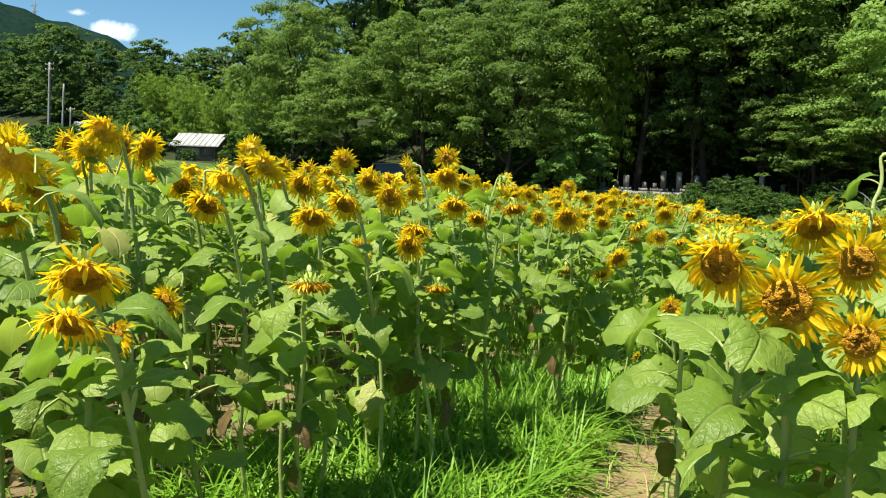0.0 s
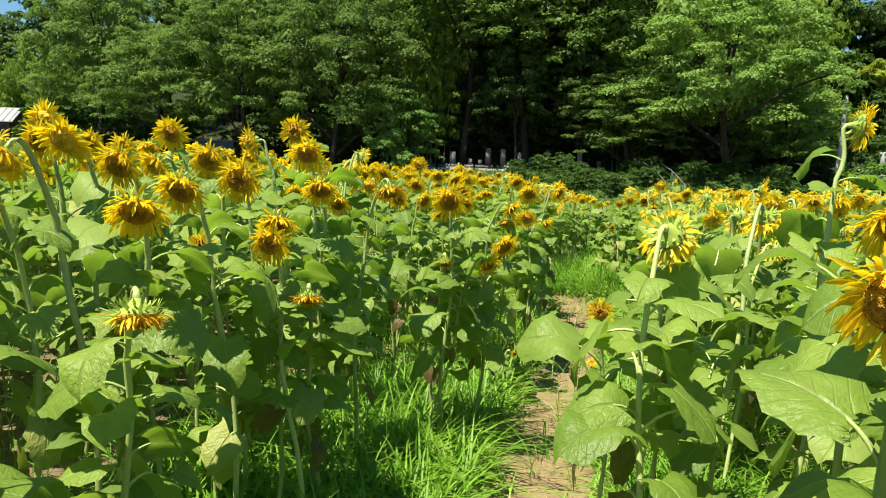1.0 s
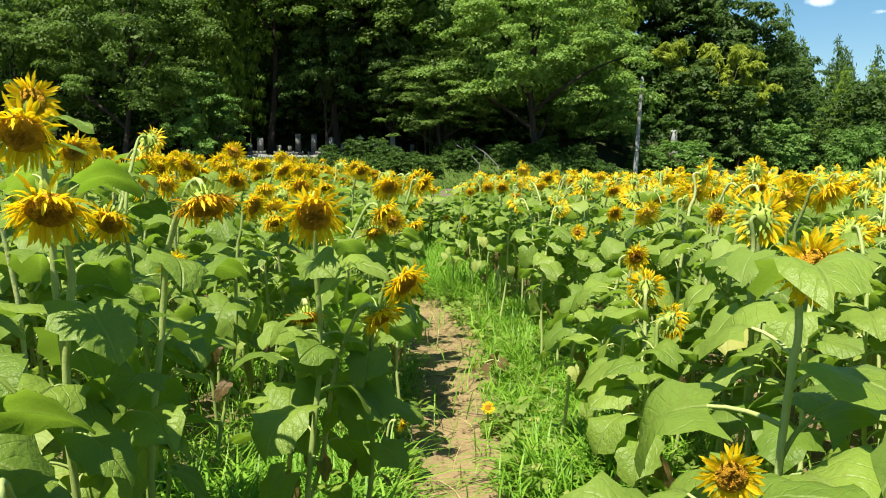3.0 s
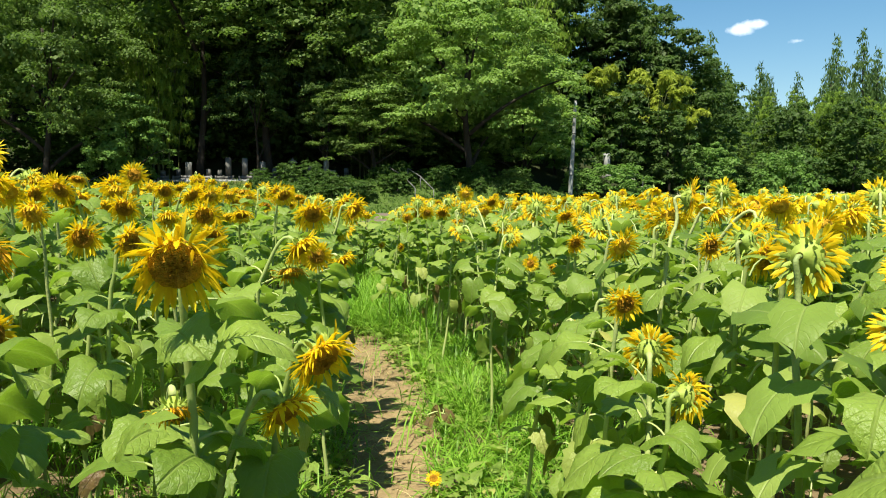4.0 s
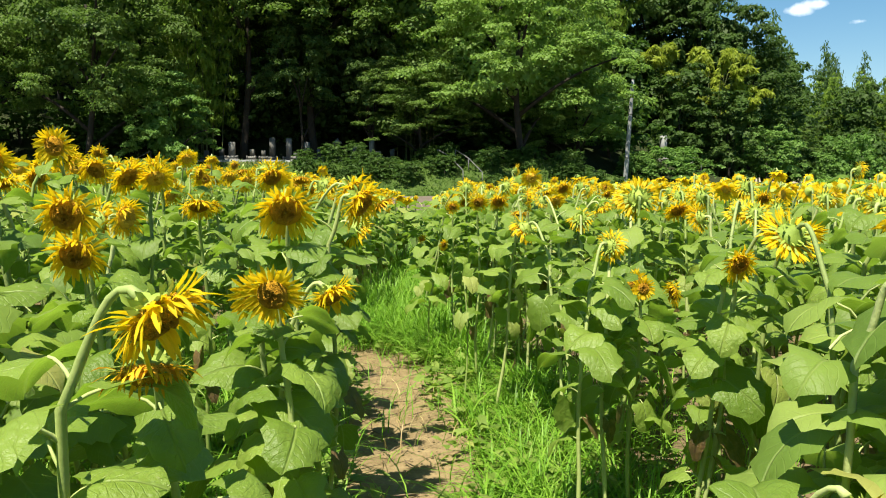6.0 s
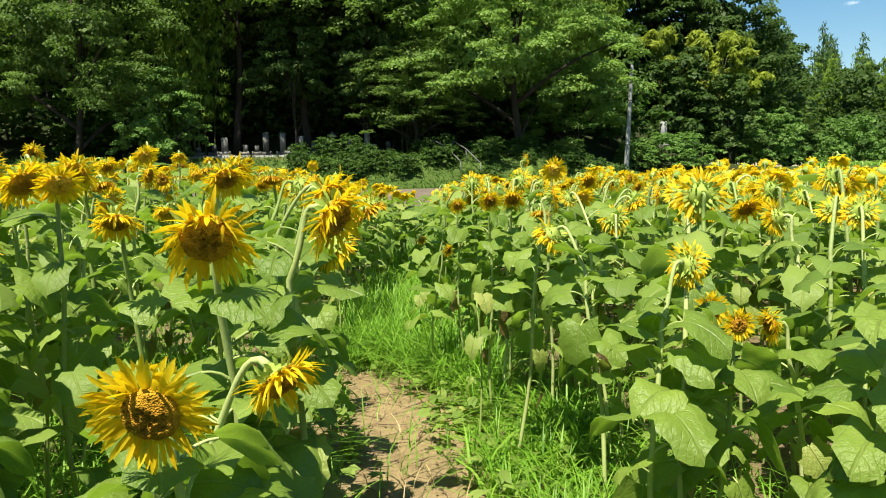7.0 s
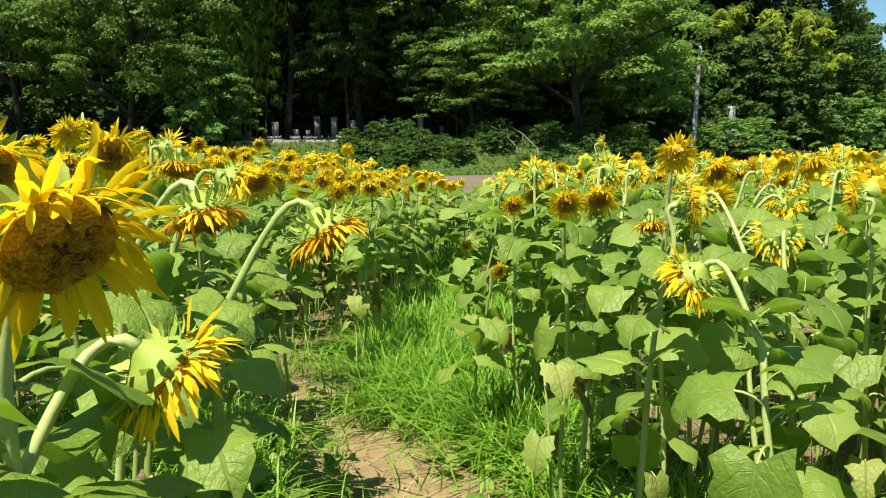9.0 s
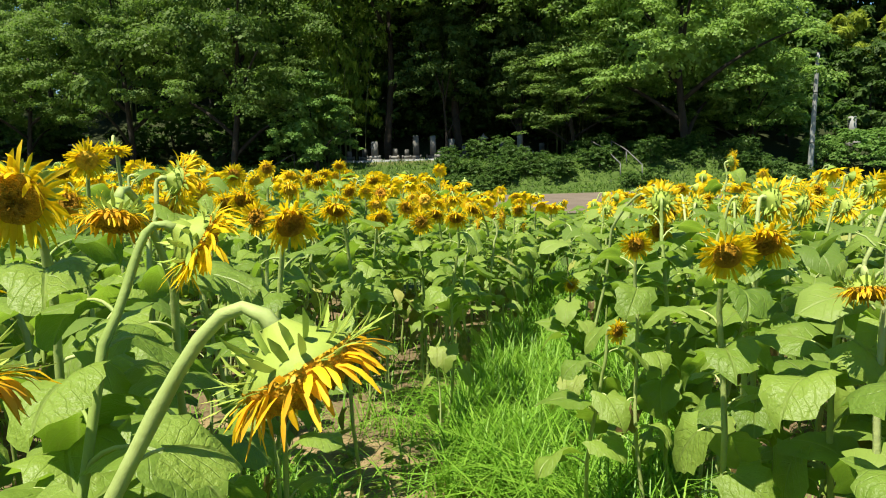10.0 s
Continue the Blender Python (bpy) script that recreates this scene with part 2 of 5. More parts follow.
tree_mat = make_foliage("foliage_broadleaf", (0.055, 0.099, 0.022), (0.108, 0.174, 0.037), (0.17, 0.248, 0.061), (0.176, 0.329, 0.033))
dark_tree_mat = make_foliage("foliage_dark_broadleaf", (0.036, 0.07, 0.016), (0.064, 0.116, 0.027), (0.105, 0.165, 0.042), (0.09, 0.19, 0.02))
light_tree_mat = make_foliage("foliage_light_broadleaf", (0.096, 0.168, 0.036), (0.174, 0.282, 0.06), (0.264, 0.378, 0.096), (0.264, 0.456, 0.048))
bamboo_mat = make_foliage("foliage_bamboo", (0.102, 0.18, 0.024), (0.174, 0.282, 0.036), (0.264, 0.372, 0.054), (0.216, 0.36, 0.024))
young_mat = make_foliage("foliage_young_bright", (0.081, 0.161, 0.034), (0.144, 0.259, 0.057), (0.218, 0.345, 0.092), (0.149, 0.31, 0.034))
plume_mat = make_foliage("foliage_bamboo_yellow", (0.16, 0.22, 0.025), (0.26, 0.33, 0.035), (0.38, 0.43, 0.05), (0.3, 0.4, 0.02))
conifer_mat = make_foliage("foliage_conifer", (0.05, 0.10, 0.03), (0.085, 0.15, 0.042), (0.125, 0.2, 0.058), (0.12, 0.24, 0.04))
bush_mat = make_foliage("foliage_bush", (0.034, 0.073, 0.015), (0.064, 0.127, 0.027), (0.115, 0.186, 0.039), (0.088, 0.196, 0.015))
# brown bark taken near black, so trunks look sunk in the canopy's shade
bark_mat = make_plain("bark_shade_brown", (0.016, 0.013, 0.01), (0.04, 0.033, 0.025), 3, 0.9, 14, 0.9, 0.04)
# culm greens darkened, the shade inside the wood being part of the colour
culm_mat = make_plain("bamboo_culm_shaded", (0.06, 0.085, 0.025), (0.13, 0.15, 0.05), 2, 0.5)


def make_ground():
    """Soil that is bare and pale where feet go, darker under the plants, and turfed away from the field."""
    m = Nodes("ground_soil_and_turf")
    n1, n2, n3 = m.noise(1.1, 5), m.noise(9, 6), m.noise(60, 5)
    soil = m.ramp(m.math('ADD', m.math('MULTIPLY', n2, 0.6), m.math('MULTIPLY', n3, 0.4)),
                  [(0.3, (0.10, 0.072, 0.042)), (0.55, (0.16, 0.118, 0.07)), (0.8, (0.22, 0.165, 0.10))])
    trodden = m.ramp(m.math('ADD', m.math('MULTIPLY', n2, 0.55), m.math('MULTIPLY', n3, 0.45)),
                     [(0.3, (0.15, 0.108, 0.055)), (0.55, (0.245, 0.182, 0.098)), (0.8, (0.335, 0.26, 0.145))])
    # turf greens lowered to carry the shade on the bank
    turf = m.ramp(m.math('ADD', m.math('MULTIPLY', n1, 0.5), m.math('MULTIPLY', n3, 0.5)),
                  [(0.3, (0.035, 0.06, 0.014)), (0.55, (0.062, 0.10, 0.022)), (0.8, (0.11, 0.135, 0.04))])
    # very dark green-brown for the ground of the wood
    wood_floor = m.ramp(n2, [(0.3, (0.016, 0.022, 0.009)), (0.7, (0.036, 0.045, 0.018))])
    edge = m.math('MULTIPLY', m.math('SUBTRACT', m.noise(5, 5), 0.5), 0.7)
    path = m.math('MULTIPLY', m.math('SUBTRACT', m.math('ADD', m.attr("trodden"), edge), 0.32), 4.0, clamp=True)
    col = m.mix(path, soil, trodden)
    col = m.mix(m.attr("turf"), col, turf)
    col = m.mix(m.attr("wood_floor"), col, wood_floor)
    rel = m.math('ADD', m.math('MULTIPLY', n2, 0.7), m.math('MULTIPLY', m.noise(130, 4), 0.3))
    return m.done(col, 0.95, rel, 0.7, 0.03, spec=0.1)


ground_mat = make_ground()
road_mat = make_plain("road_gravel_brown", (0.10, 0.08, 0.065), (0.17, 0.14, 0.115), 0.8, 0.95, 25, 0.5, 0.02, spec=0.1)
stone_mat = make_plain("stone_grey", (0.07, 0.072, 0.068), (0.19, 0.185, 0.175), 2.5, 0.85, 40, 0.5, 0.01, per="object")
concrete_mat = make_plain("concrete_pole_grey", (0.17, 0.18, 0.185), (0.26, 0.27, 0.27), 1.2, 0.8, 30, 0.3, 0.01)
metal_mat = make_plain("galvanised_metal", (0.09, 0.093, 0.096), (0.16, 0.16, 0.16), 4, 0.6, 30, 0.2, 0.003, metal=0.2)
roof_mat = make_plain("roof_pale_sheet", (0.22, 0.23, 0.245), (0.34, 0.35, 0.365), 0.6, 0.45, 8, 0.3, 0.02)
plaster_mat = make_plain("plaster_cream", (0.40, 0.37, 0.31), (0.56, 0.53, 0.46), 0.7, 0.85)
timber_mat = make_plain("timber_brown", (0.10, 0.07, 0.045), (0.2, 0.145, 0.1), 1.5, 0.8)
tarp_mat = make_plain("sheet_blue", (0.012, 0.045, 0.09), (0.03, 0.08, 0.15), 1.0, 0.5)
glass_mat = make_plain("window_dark_glass", (0.02, 0.025, 0.03), (0.04, 0.05, 0.055), 1.0, 0.1, spec=0.6)
rice_mat = make_blades("rice_bright_green", (0.12, 0.24, 0.03), (0.19, 0.33, 0.05), (0.27, 0.4, 0.08))
# dark woods green with bluish distance haze mixed into the colour
hill_mat = make_plain("mountain_woods_haze", (0.006, 0.017, 0.014), (0.014, 0.032, 0.024), 0.012, 1.0, 0.06, 1.0, 6.0, spec=0.0)

# ---- mesh tools ----


def mesh_of(name, verts, flat, sizes, mats, index=None, smooth=True, uv=None):
    """A mesh from arrays: vertices, the faces' corners in one row, and the corners of each face."""
    me = bpy.data.meshes.new(name)
    verts = np.asarray(verts, dtype=np.float32)
    flat, sizes = np.asarray(flat, dtype=np.int32), np.asarray(sizes, dtype=np.int32)
    me.vertices.add(len(verts))
    me.vertices.foreach_set("co", verts.ravel())
    me.loops.add(len(flat))
    me.loops.foreach_set("vertex_index", flat)
    me.polygons.add(len(sizes))
    me.polygons.foreach_set("loop_start", np.concatenate(([0], np.cumsum(sizes)[:-1])).astype(np.int32))
    for m in mats:
        me.materials.append(m)
    if index is not None:
        me.polygons.foreach_set("material_index", np.asarray(index, dtype=np.int32))
    if uv is not None:
        layer = me.uv_layers.new(name="UVMap")
        layer.data.foreach_set("uv", np.asarray(uv, dtype=np.float32)[flat].ravel())
    me.update(calc_edges=True)
    me.polygons.foreach_set("use_smooth", np.full(len(sizes), smooth))
    me.validate()
    return me


class Shape:
    """Gathers faces of one mesh: grids, tubes, fans, boxes."""

    def __init__(self):
        self.v, self.f, self.s, self.m, self.uv = [], [], [], [], []
        self.n = 0

    def add(self, verts, faces, mat=0, uv=None):
        verts = np.asarray(verts, float)
        self.v.append(verts)
        self.uv.append(np.zeros((len(verts), 2)) if uv is None else np.asarray(uv, float))
        for f in faces:
            self.f.extend(i + self.n for i in f)
            self.s.append(len(f))
            self.m.append(mat)
        self.n += len(verts)
        return self

    def grid(self, P, mat=0, uv=None, wrap=False):
        P = np.asarray(P, float)
        a, b = P.shape[:2]
        faces = [(i * b + j, i * b + (j + 1) % b, (i + 1) * b + (j + 1) % b, (i + 1) * b + j)
                 for i in range(a - 1) for j in range(b if wrap else b - 1)]
        return self.add(P.reshape(-1, 3), faces, mat, None if uv is None else np.asarray(uv).reshape(-1, 2))

    def tube(self, pts, radii, sides=7, mat=0, cap=True):
        pts = np.asarray(pts, float)
        radii = np.broadcast_to(np.asarray(radii, float), (len(pts),))
        tang = np.gradient(pts, axis=0)
        tang /= np.linalg.norm(tang, axis=1)[:, None] + 1e-9
        ref = np.array([0.3, 0.95, 0.1])
        rings = []
        for p, t, r in zip(pts, tang, radii):
            a = np.cross(t, ref)
            a /= np.linalg.norm(a) + 1e-9
            b = np.cross(t, a)
            k = np.arange(sides) * 2 * np.pi / sides
            rings.append(p + r * (np.cos(k)[:, None] * a + np.sin(k)[:, None] * b))
        start = self.n
        self.grid(np.array(rings), mat, wrap=True)
        if cap:
            last = start + (len(pts) - 1) * sides
            for ring in (range(start + sides - 1, start - 1, -1), range(last, last + sides)):
                self.f.extend(ring)
                self.s.append(sides)
                self.m.append(mat)
        return self

    def box(self, lo, hi, mat=0, bevel=0.0):
        bm = bmesh.new()
        lo, hi = Vector(lo), Vector(hi)
        bmesh.ops.create_cube(bm, size=1, matrix=Matrix.Translation((lo + hi) / 2) @ Matrix.Diagonal((*(hi - lo), 1)))
        if bevel:
            bmesh.ops.bevel(bm, geom=bm.edges[:], offset=bevel, segments=2, affect='EDGES')
        bm.verts.index_update()
        self.add([v.co[:] for v in bm.verts], [[v.index for v in f.verts] for f in bm.faces], mat)
        bm.free()
        return self

    def arrays(self):
        return np.concatenate(self.v), np.array(self.f), np.array(self.s), np.array(self.m), np.concatenate(self.uv)

    def mesh(self, name, mats, smooth=True):
        v, f, s, m, uv = self.arrays()
        return mesh_of(name, v, f, s, mats, m, smooth, uv)


def scatter(shape, mats4):
    """The arrays of a small shape repeated under many 4x4 matrices."""
    v, f, s, m, uv = shape.arrays()
    n = len(mats4)
    vh = np.concatenate([v, np.ones((len(v), 1))], axis=1)
    V = np.einsum('nij,kj->nki', mats4, vh)[..., :3].reshape(-1, 3)
    F = (f[None, :] + (np.arange(n) * len(v))[:, None]).ravel()
    return V, F, np.tile(s, n), np.tile(m, n), np.tile(uv, (n, 1))


def joined(name, pieces, mats, smooth=True):
    off, V, F, S, M, U = 0, [], [], [], [], []
    for v, f, s, m, uv in pieces:
        V.append(v), F.append(f + off), S.append(s), M.append(m), U.append(uv)
        off += len(v)
    return mesh_of(name, np.concatenate(V), np.concatenate(F), np.concatenate(S), mats, np.concatenate(M), smooth, np.concatenate(U))


def frames(pos, xa, ya, za, scale):
    """Stacked 4x4 matrices from places, axes and sizes."""
    M = np.zeros((len(pos), 4, 4))
    M[:, :3, 0], M[:, :3, 1], M[:, :3, 2], M[:, :3, 3], M[:, 3, 3] = xa * scale[:, None], ya * scale[:, None], za * scale[:, None], pos, 1
    return M


def part(name, me, parent, label="", m=None):
    ob = new(name, me)
    ob.parent = parent
    if m is not None:
        ob.matrix_basis = m
    if label:
        tagged(ob, label)
    return ob


def step(a, b, x):
    t = np.clip((np.asarray(x, float) - a) / (b - a), 0, 1)
    return t * t * (3 - 2 * t)


# ---- the lie of the land ----
def track(y):
    """Middle of the trodden path across, by the distance along."""
    return np.interp(y, [-5, 1, 2.5, 4, 5.5, 7, 8.5, 10, 11.5, 12.6, 13.6, 14.8, 15.5, 17, 40], [1.6, 1.35, 1.0, 0.6, 0.32, 0.17, 0.06, 0.09, 0.03, -0.02, -0.22, -0.47, -0.75, -0.3, -0.3])


# the trodden path as a line of places and half widths; it bends west into the field at its end
TREAD = ((1.6, -5, 0.2), (1.35, 1, 0.2), (1.0, 2.5, 0.2), (0.6, 4, 0.2), (0.32, 5.5, 0.22), (0.17, 7, 0.24), (0.06, 8.5, 0.25), (0.09, 9.6, 0.21), (0.06, 10.6, 0.25),
         (0.03, 11.5, 0.27), (-0.14, 12.6, 0.42), (-0.2, 13.4, 0.56), (-0.28, 14.1, 0.54), (-0.5, 14.8, 0.48), (-0.85, 15.4, 0.42), (-1.5, 15.95, 0.36), (-2.3, 16.3, 0.3), (-3.2, 16.5, 0.22))


def tread(x, y):
    """Distance from the middle of the path, in half widths."""
    x, y = np.asarray(x, float), np.asarray(y, float)
    best = np.full(np.broadcast(x, y).shape, 99.0)
    for (ax, ay, aw), (bx, by, bw) in zip(TREAD[:-1], TREAD[1:]):
        ex, ey = bx - ax, by - ay
        k = np.clip(((x - ax) * ex + (y - ay) * ey) / (ex * ex + ey * ey), 0, 1)
        best = np.minimum(best, np.hypot(x - ax - k * ex, y - ay - k * ey) / (aw + (bw - aw) * k))
    return best


def ground_z(x, y):
    x, y = np.asarray(x, float), np.asarray(y, float)
    z = 0.0255 * np.clip(y - 30, 0, 29)
    z = z + 0.055 * np.clip(-x - 24, 0, 140)
    z = z + 2.15 * step(57.5, 63.0, y) * step(17, 8, x)
    z = z + 0.8 * step(58, 63, y) * step(21, 27, x)
    start = 68 + 34 * step(-45, -75, x)
    z = z + np.minimum(0.42 * np.clip(y - start, 0, 80), 30 - 22 * step(-48, -66, x)) * step(28, 15, x) * step(-320, -160, x)
    return z


def rows_of(near, far, n, power=3.0):
    k = np.linspace(-1, 1, n)
    return np.sign(k) * (near * np.abs(k) + (far - near) * np.abs(k) ** power)


gx = np.unique(np.concatenate([np.arange(-2.6, 2.6, 0.11), np.arange(-40, 40, 1.5), rows_of(60, 1500, 60, 4)]).round(3))
gy = np.unique(np.concatenate([np.arange(2, 18, 0.14), np.arange(-20, 90, 1.2), rows_of(60, 1500, 60, 4) + 30]).round(3))
GX, GY = np.meshgrid(gx, gy)
GZ = ground_z(GX, GY)
wobble = np.array([noise.noise(Vector((x * 2.3, y * 2.3, 0))) for x, y in zip(GX.ravel(), GY.ravel())]).reshape(GX.shape)
fine = np.array([noise.noise(Vector((x * 8, y * 8, 3))) for x, y in zip(GX.ravel(), GY.ravel())]).reshape(GX.shape)
close = step(18, 17, GY) * step(2.6, 2.2, np.abs(GX))
GZ = GZ + close * (0.018 * wobble + 0.010 * fine - 0.03 * np.exp(-tread(GX, GY) ** 2))
shape = Shape().grid(np.stack([GX, GY, GZ], -1))
ground = new("ground", shape.mesh("ground", [ground_mat]))
tagged(ground, "brown field soil with a bare trodden path and turf beyond", "ground", kind="structure")
bare = np.clip(1.55 - tread(GX, GY), 0, 1)
terrace = step(62.4, 63.2, GY) * step(67.5, 66, GY) * step(-18, -16, GX) * step(-7.5, -9.5, GX)
bare = np.maximum(bare, terrace)
for key, values in (("trodden", bare), ("turf", step(21.5, 24, GY) * (1 - terrace)), ("wood_floor", (1 - terrace) * step(64, 68, GY) * step(30, 22, GX))):
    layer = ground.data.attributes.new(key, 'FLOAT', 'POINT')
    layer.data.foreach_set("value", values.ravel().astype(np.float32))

rx = np.linspace(-70, 60, 131)
ry = np.linspace(41.5, 57.2, 17)
RX, RY = np.meshgrid(rx, ry)
RY = RY + 0.35 * np.sin(RX * 0.37) * step(3, 0, np.minimum(RY - 41.5, 57.2 - RY))
tagged(new("road", Shape().grid(np.stack([RX, RY, ground_z(RX, RY) + 0.03], -1)).mesh("road", [road_mat])),
       "wide brown gravel lane beyond the sunflower field", "road", kind="structure")

# ---- woods ----
def unit(v):
    return v / (np.linalg.norm(v, axis=-1, keepdims=True) + 1e-9)


def spray(width, droop):
    """One bent leaf spray of two triangles, a metre long."""
    return Shape().add([(0, 0, 0), (0.5 * width, 0.45, -0.5 * droop), (0.1 * width, 1.0, -droop), (-0.48 * width, 0.52, -0.5 * droop)], [(0, 1, 2), (0, 2, 3)])


BROAD, NARROW = spray(0.84, 0.16), spray(0.26, 0.3)


def leaf_cards(rng_, centers, radii, count, size, flat=0.3, hang=0.15, shape_=BROAD, under=0.3):
    """Small bent leaf sprays, filling clumps unevenly and facing mostly up and outwards."""
    pick = rng_.choice(len(centers), count, p=radii[:, 0] ** 2 / np.sum(radii[:, 0] ** 2))
    d = unit(rng_.normal(size=(count, 3)))
    d[:, 2] = np.where(d[:, 2] < -under, -d[:, 2] * 0.8, d[:, 2])
    r = rng_.uniform(0.5, 1.12, count) ** 0.6
    pos = centers[pick] + d * radii[pick] * r[:, None]
    z = unit(d * (1 - flat) + np.array([0, 0, 1.0]) * flat + rng_.normal(scale=0.22, size=(count, 3)))
    y = unit(np.cross(z, unit(rng_.normal(size=(count, 3)))) + np.array([0, 0, -hang]))
    x = unit(np.cross(y, z))
    z = np.cross(x, y)
    return scatter(shape_, frames(pos, x, y, z, rng_.uniform(0.55, 1.3, count) * size))


def broad_tree(seed, height, spread, boughs, cards, mat, size=0.42, base=0.22, limbs_=6, thin=0.24, twigs=7):
    """Meshes of a broad-leaved tree: trunk, limbs, and a crown of drooping boughs, each a tier of leafy twig clumps with gaps between."""
    r = np.random.default_rng(seed)
    centers, radii, tips = [], [], []
    for i in range(boughs):
        k = (i + 0.5) / boughs
        h = base + (0.97 - base) * k ** 0.9
        prof = min(1.0, 0.72 + 1.6 * k) * max(0.12, 1 - (0.93 * k) ** 2.4) ** 0.5
        a = i * 2.4 + r.uniform(-0.6, 0.6)
        out = spread * prof * r.uniform(0.62, 0.92)
        e, side = np.array([math.cos(a), math.sin(a), 0]), np.array([-math.sin(a), math.cos(a), 0])
        c = e * out + np.array([0, 0, height * h * r.uniform(0.95, 1.04)])
        tips.append(c)
        w = spread * r.uniform(0.17, 0.31)
        for j in range(twigs):
            u, v = r.uniform(-1.1, 0.9), r.normal(0, 0.55)
            q = w * r.uniform(0.22, 0.5)
            centers.append(c + e * u * w + side * v * w + np.array([0, 0, -0.30 * w * (u + 0.3) ** 2 * np.sign(u + 0.3) - 0.16 * w * v * v + r.normal(0, 0.10) * w]))
            radii.append((q, q, q * r.uniform(0.7, 1.3) * thin / 0.45))
    crown = leaf_cards(r, np.array(centers), np.array(radii), cards, size, 0.45)
    n = 14
    core_c = np.stack([r.normal(0, 0.26, n) * spread, r.normal(0, 0.26, n) * spread, height * (base + 0.06 + (0.82 - base) * r.uniform(0, 1, n))], -1)
    core = leaf_cards(r, core_c, np.full((n, 3), spread * 0.24), cards // 9, size * 1.9, 0.2)
    crown_me = joined("crown", [crown, core], [mat], False)
    trunk = Shape()
    zs = np.linspace(0, height * 0.72, 9)
    bend = np.stack([0.25 * np.sin(zs * 0.5 + seed), 0.25 * np.cos(zs * 0.4 + seed), zs - 0.4], -1)
    trunk.tube(bend, np.linspace(spread * 0.036, spread * 0.012, 9), 9)
    limbs = []
    for i in list(range(0, boughs, max(1, boughs // max(1, limbs_))))[:limbs_]:
        c = tips[i]
        k = np.interp(max(0.6, c[2] * 0.62), zs, np.arange(9))
        p = bend[min(8, int(k))]
        t = np.linspace(0, 1, 6)[:, None]
        line = p * (1 - t) + c * t + np.array([0, 0, 0.5]) * np.sin(t * np.pi)
        limbs.append(Shape().tube(line, np.linspace(spread * 0.02, spread * 0.005, 6), 6).mesh("limb", [bark_mat]))
    return trunk.mesh("trunk", [bark_mat]), limbs, crown_me


def bamboo_clump(seed, height, spread, culms, cards, mat, low=0.3, arch=1.0):
    """Arching culms whose feathery leaf plumes droop outwards from the tips."""
    r = np.random.default_rng(seed)
    stalks, centers, radii = [], [], []
    for i in range(culms):
        a, d = r.uniform(0, 6.28), spread * 0.4 * math.sqrt(r.uniform(0, 1))
        bx, by, h, lean = math.cos(a) * d, math.sin(a) * d, height * r.uniform(0.72, 1.05), arch * spread * r.uniform(0.2, 0.6)
        t = np.linspace(0, 1, 10)
        line = np.stack([bx + math.cos(a) * lean * t ** 2.4, by + math.sin(a) * lean * t ** 2.4, h * (t - 0.16 * arch * t ** 5)], -1)
        stalks.append(Shape().tube(line, np.linspace(0.05, 0.012, 10), 5).mesh("culm", [culm_mat]))
        for k in np.linspace(low, 1.0, 9):
            c = np.array([np.interp(k, t, line[:, j]) for j in range(3)])
            w = spread * r.uniform(0.09, 0.15) * (1.3 - 0.7 * k)
            for q in range(2):
                b = r.uniform(0, 6.28)
                centers.append(c + np.array([math.cos(b) * w, math.sin(b) * w, -0.35 * w]))
                radii.append((w * 0.8, w * 0.8, w * 0.7))
    crown = leaf_cards(r, np.array(centers), np.array(radii), cards, 0.5, 0.25, 0.75, NARROW)
    return stalks, joined("crown", [crown], [mat], False)


def conifer(seed, height, spread, tiers, cards, mat):
    """A slim conifer: tiers of short feathery branches that droop towards their tips."""
    r = np.random.default_rng(seed)
    centers, radii = [], []
    for i in range(tiers):
        h = 0.1 + 0.89 * i / (tiers - 1)
        rad = spread * (1.0 - h) ** 0.8 + 0.12
        n = max(3, int(8 * (1 - h)) + 3)
        for j in range(n):
            a = j * 6.28 / n + i * 1.1 + r.uniform(-0.3, 0.3)
            for o in (0.4, 0.8):
                o *= rad * r.uniform(0.8, 1.1)
                centers.append((math.cos(a) * o, math.sin(a) * o, height * h - 0.22 * o + r.uniform(-0.25, 0.25)))
                k = rad * r.uniform(0.16, 0.26) + 0.28
                radii.append((k, k, k * 0.6))
    crown = leaf_cards(r, np.array(centers), np.array(radii), cards, 0.62, 0.3, 0.8, NARROW)
    zs = np.linspace(-0.3, height * 0.86, 8)
    trunk = Shape().tube(np.stack([zs * 0, zs * 0, zs], -1), np.linspace(0.26, 0.03, 8), 8)
    return trunk.mesh("trunk", [bark_mat]), joined("crown", [crown], [mat], False)


def set_tree(name, label, category, group, trunk, limbs, crown, limb_name="limb"):
    e = new(name)
    tagged(e, label, category, group)
    if trunk:
        part("trunk", trunk, e)
    for me in limbs:
        part(limb_name, me, e)
    part("crown", crown, e)
    return e


def at(x, y, turn=0.0, size=1.0, sink=0.0, tall=1.0):
    return Matrix.LocRotScale((x, y, float(ground_z(x, y)) - sink), Euler((0, 0, radians(turn))), (size, size, size * tall))


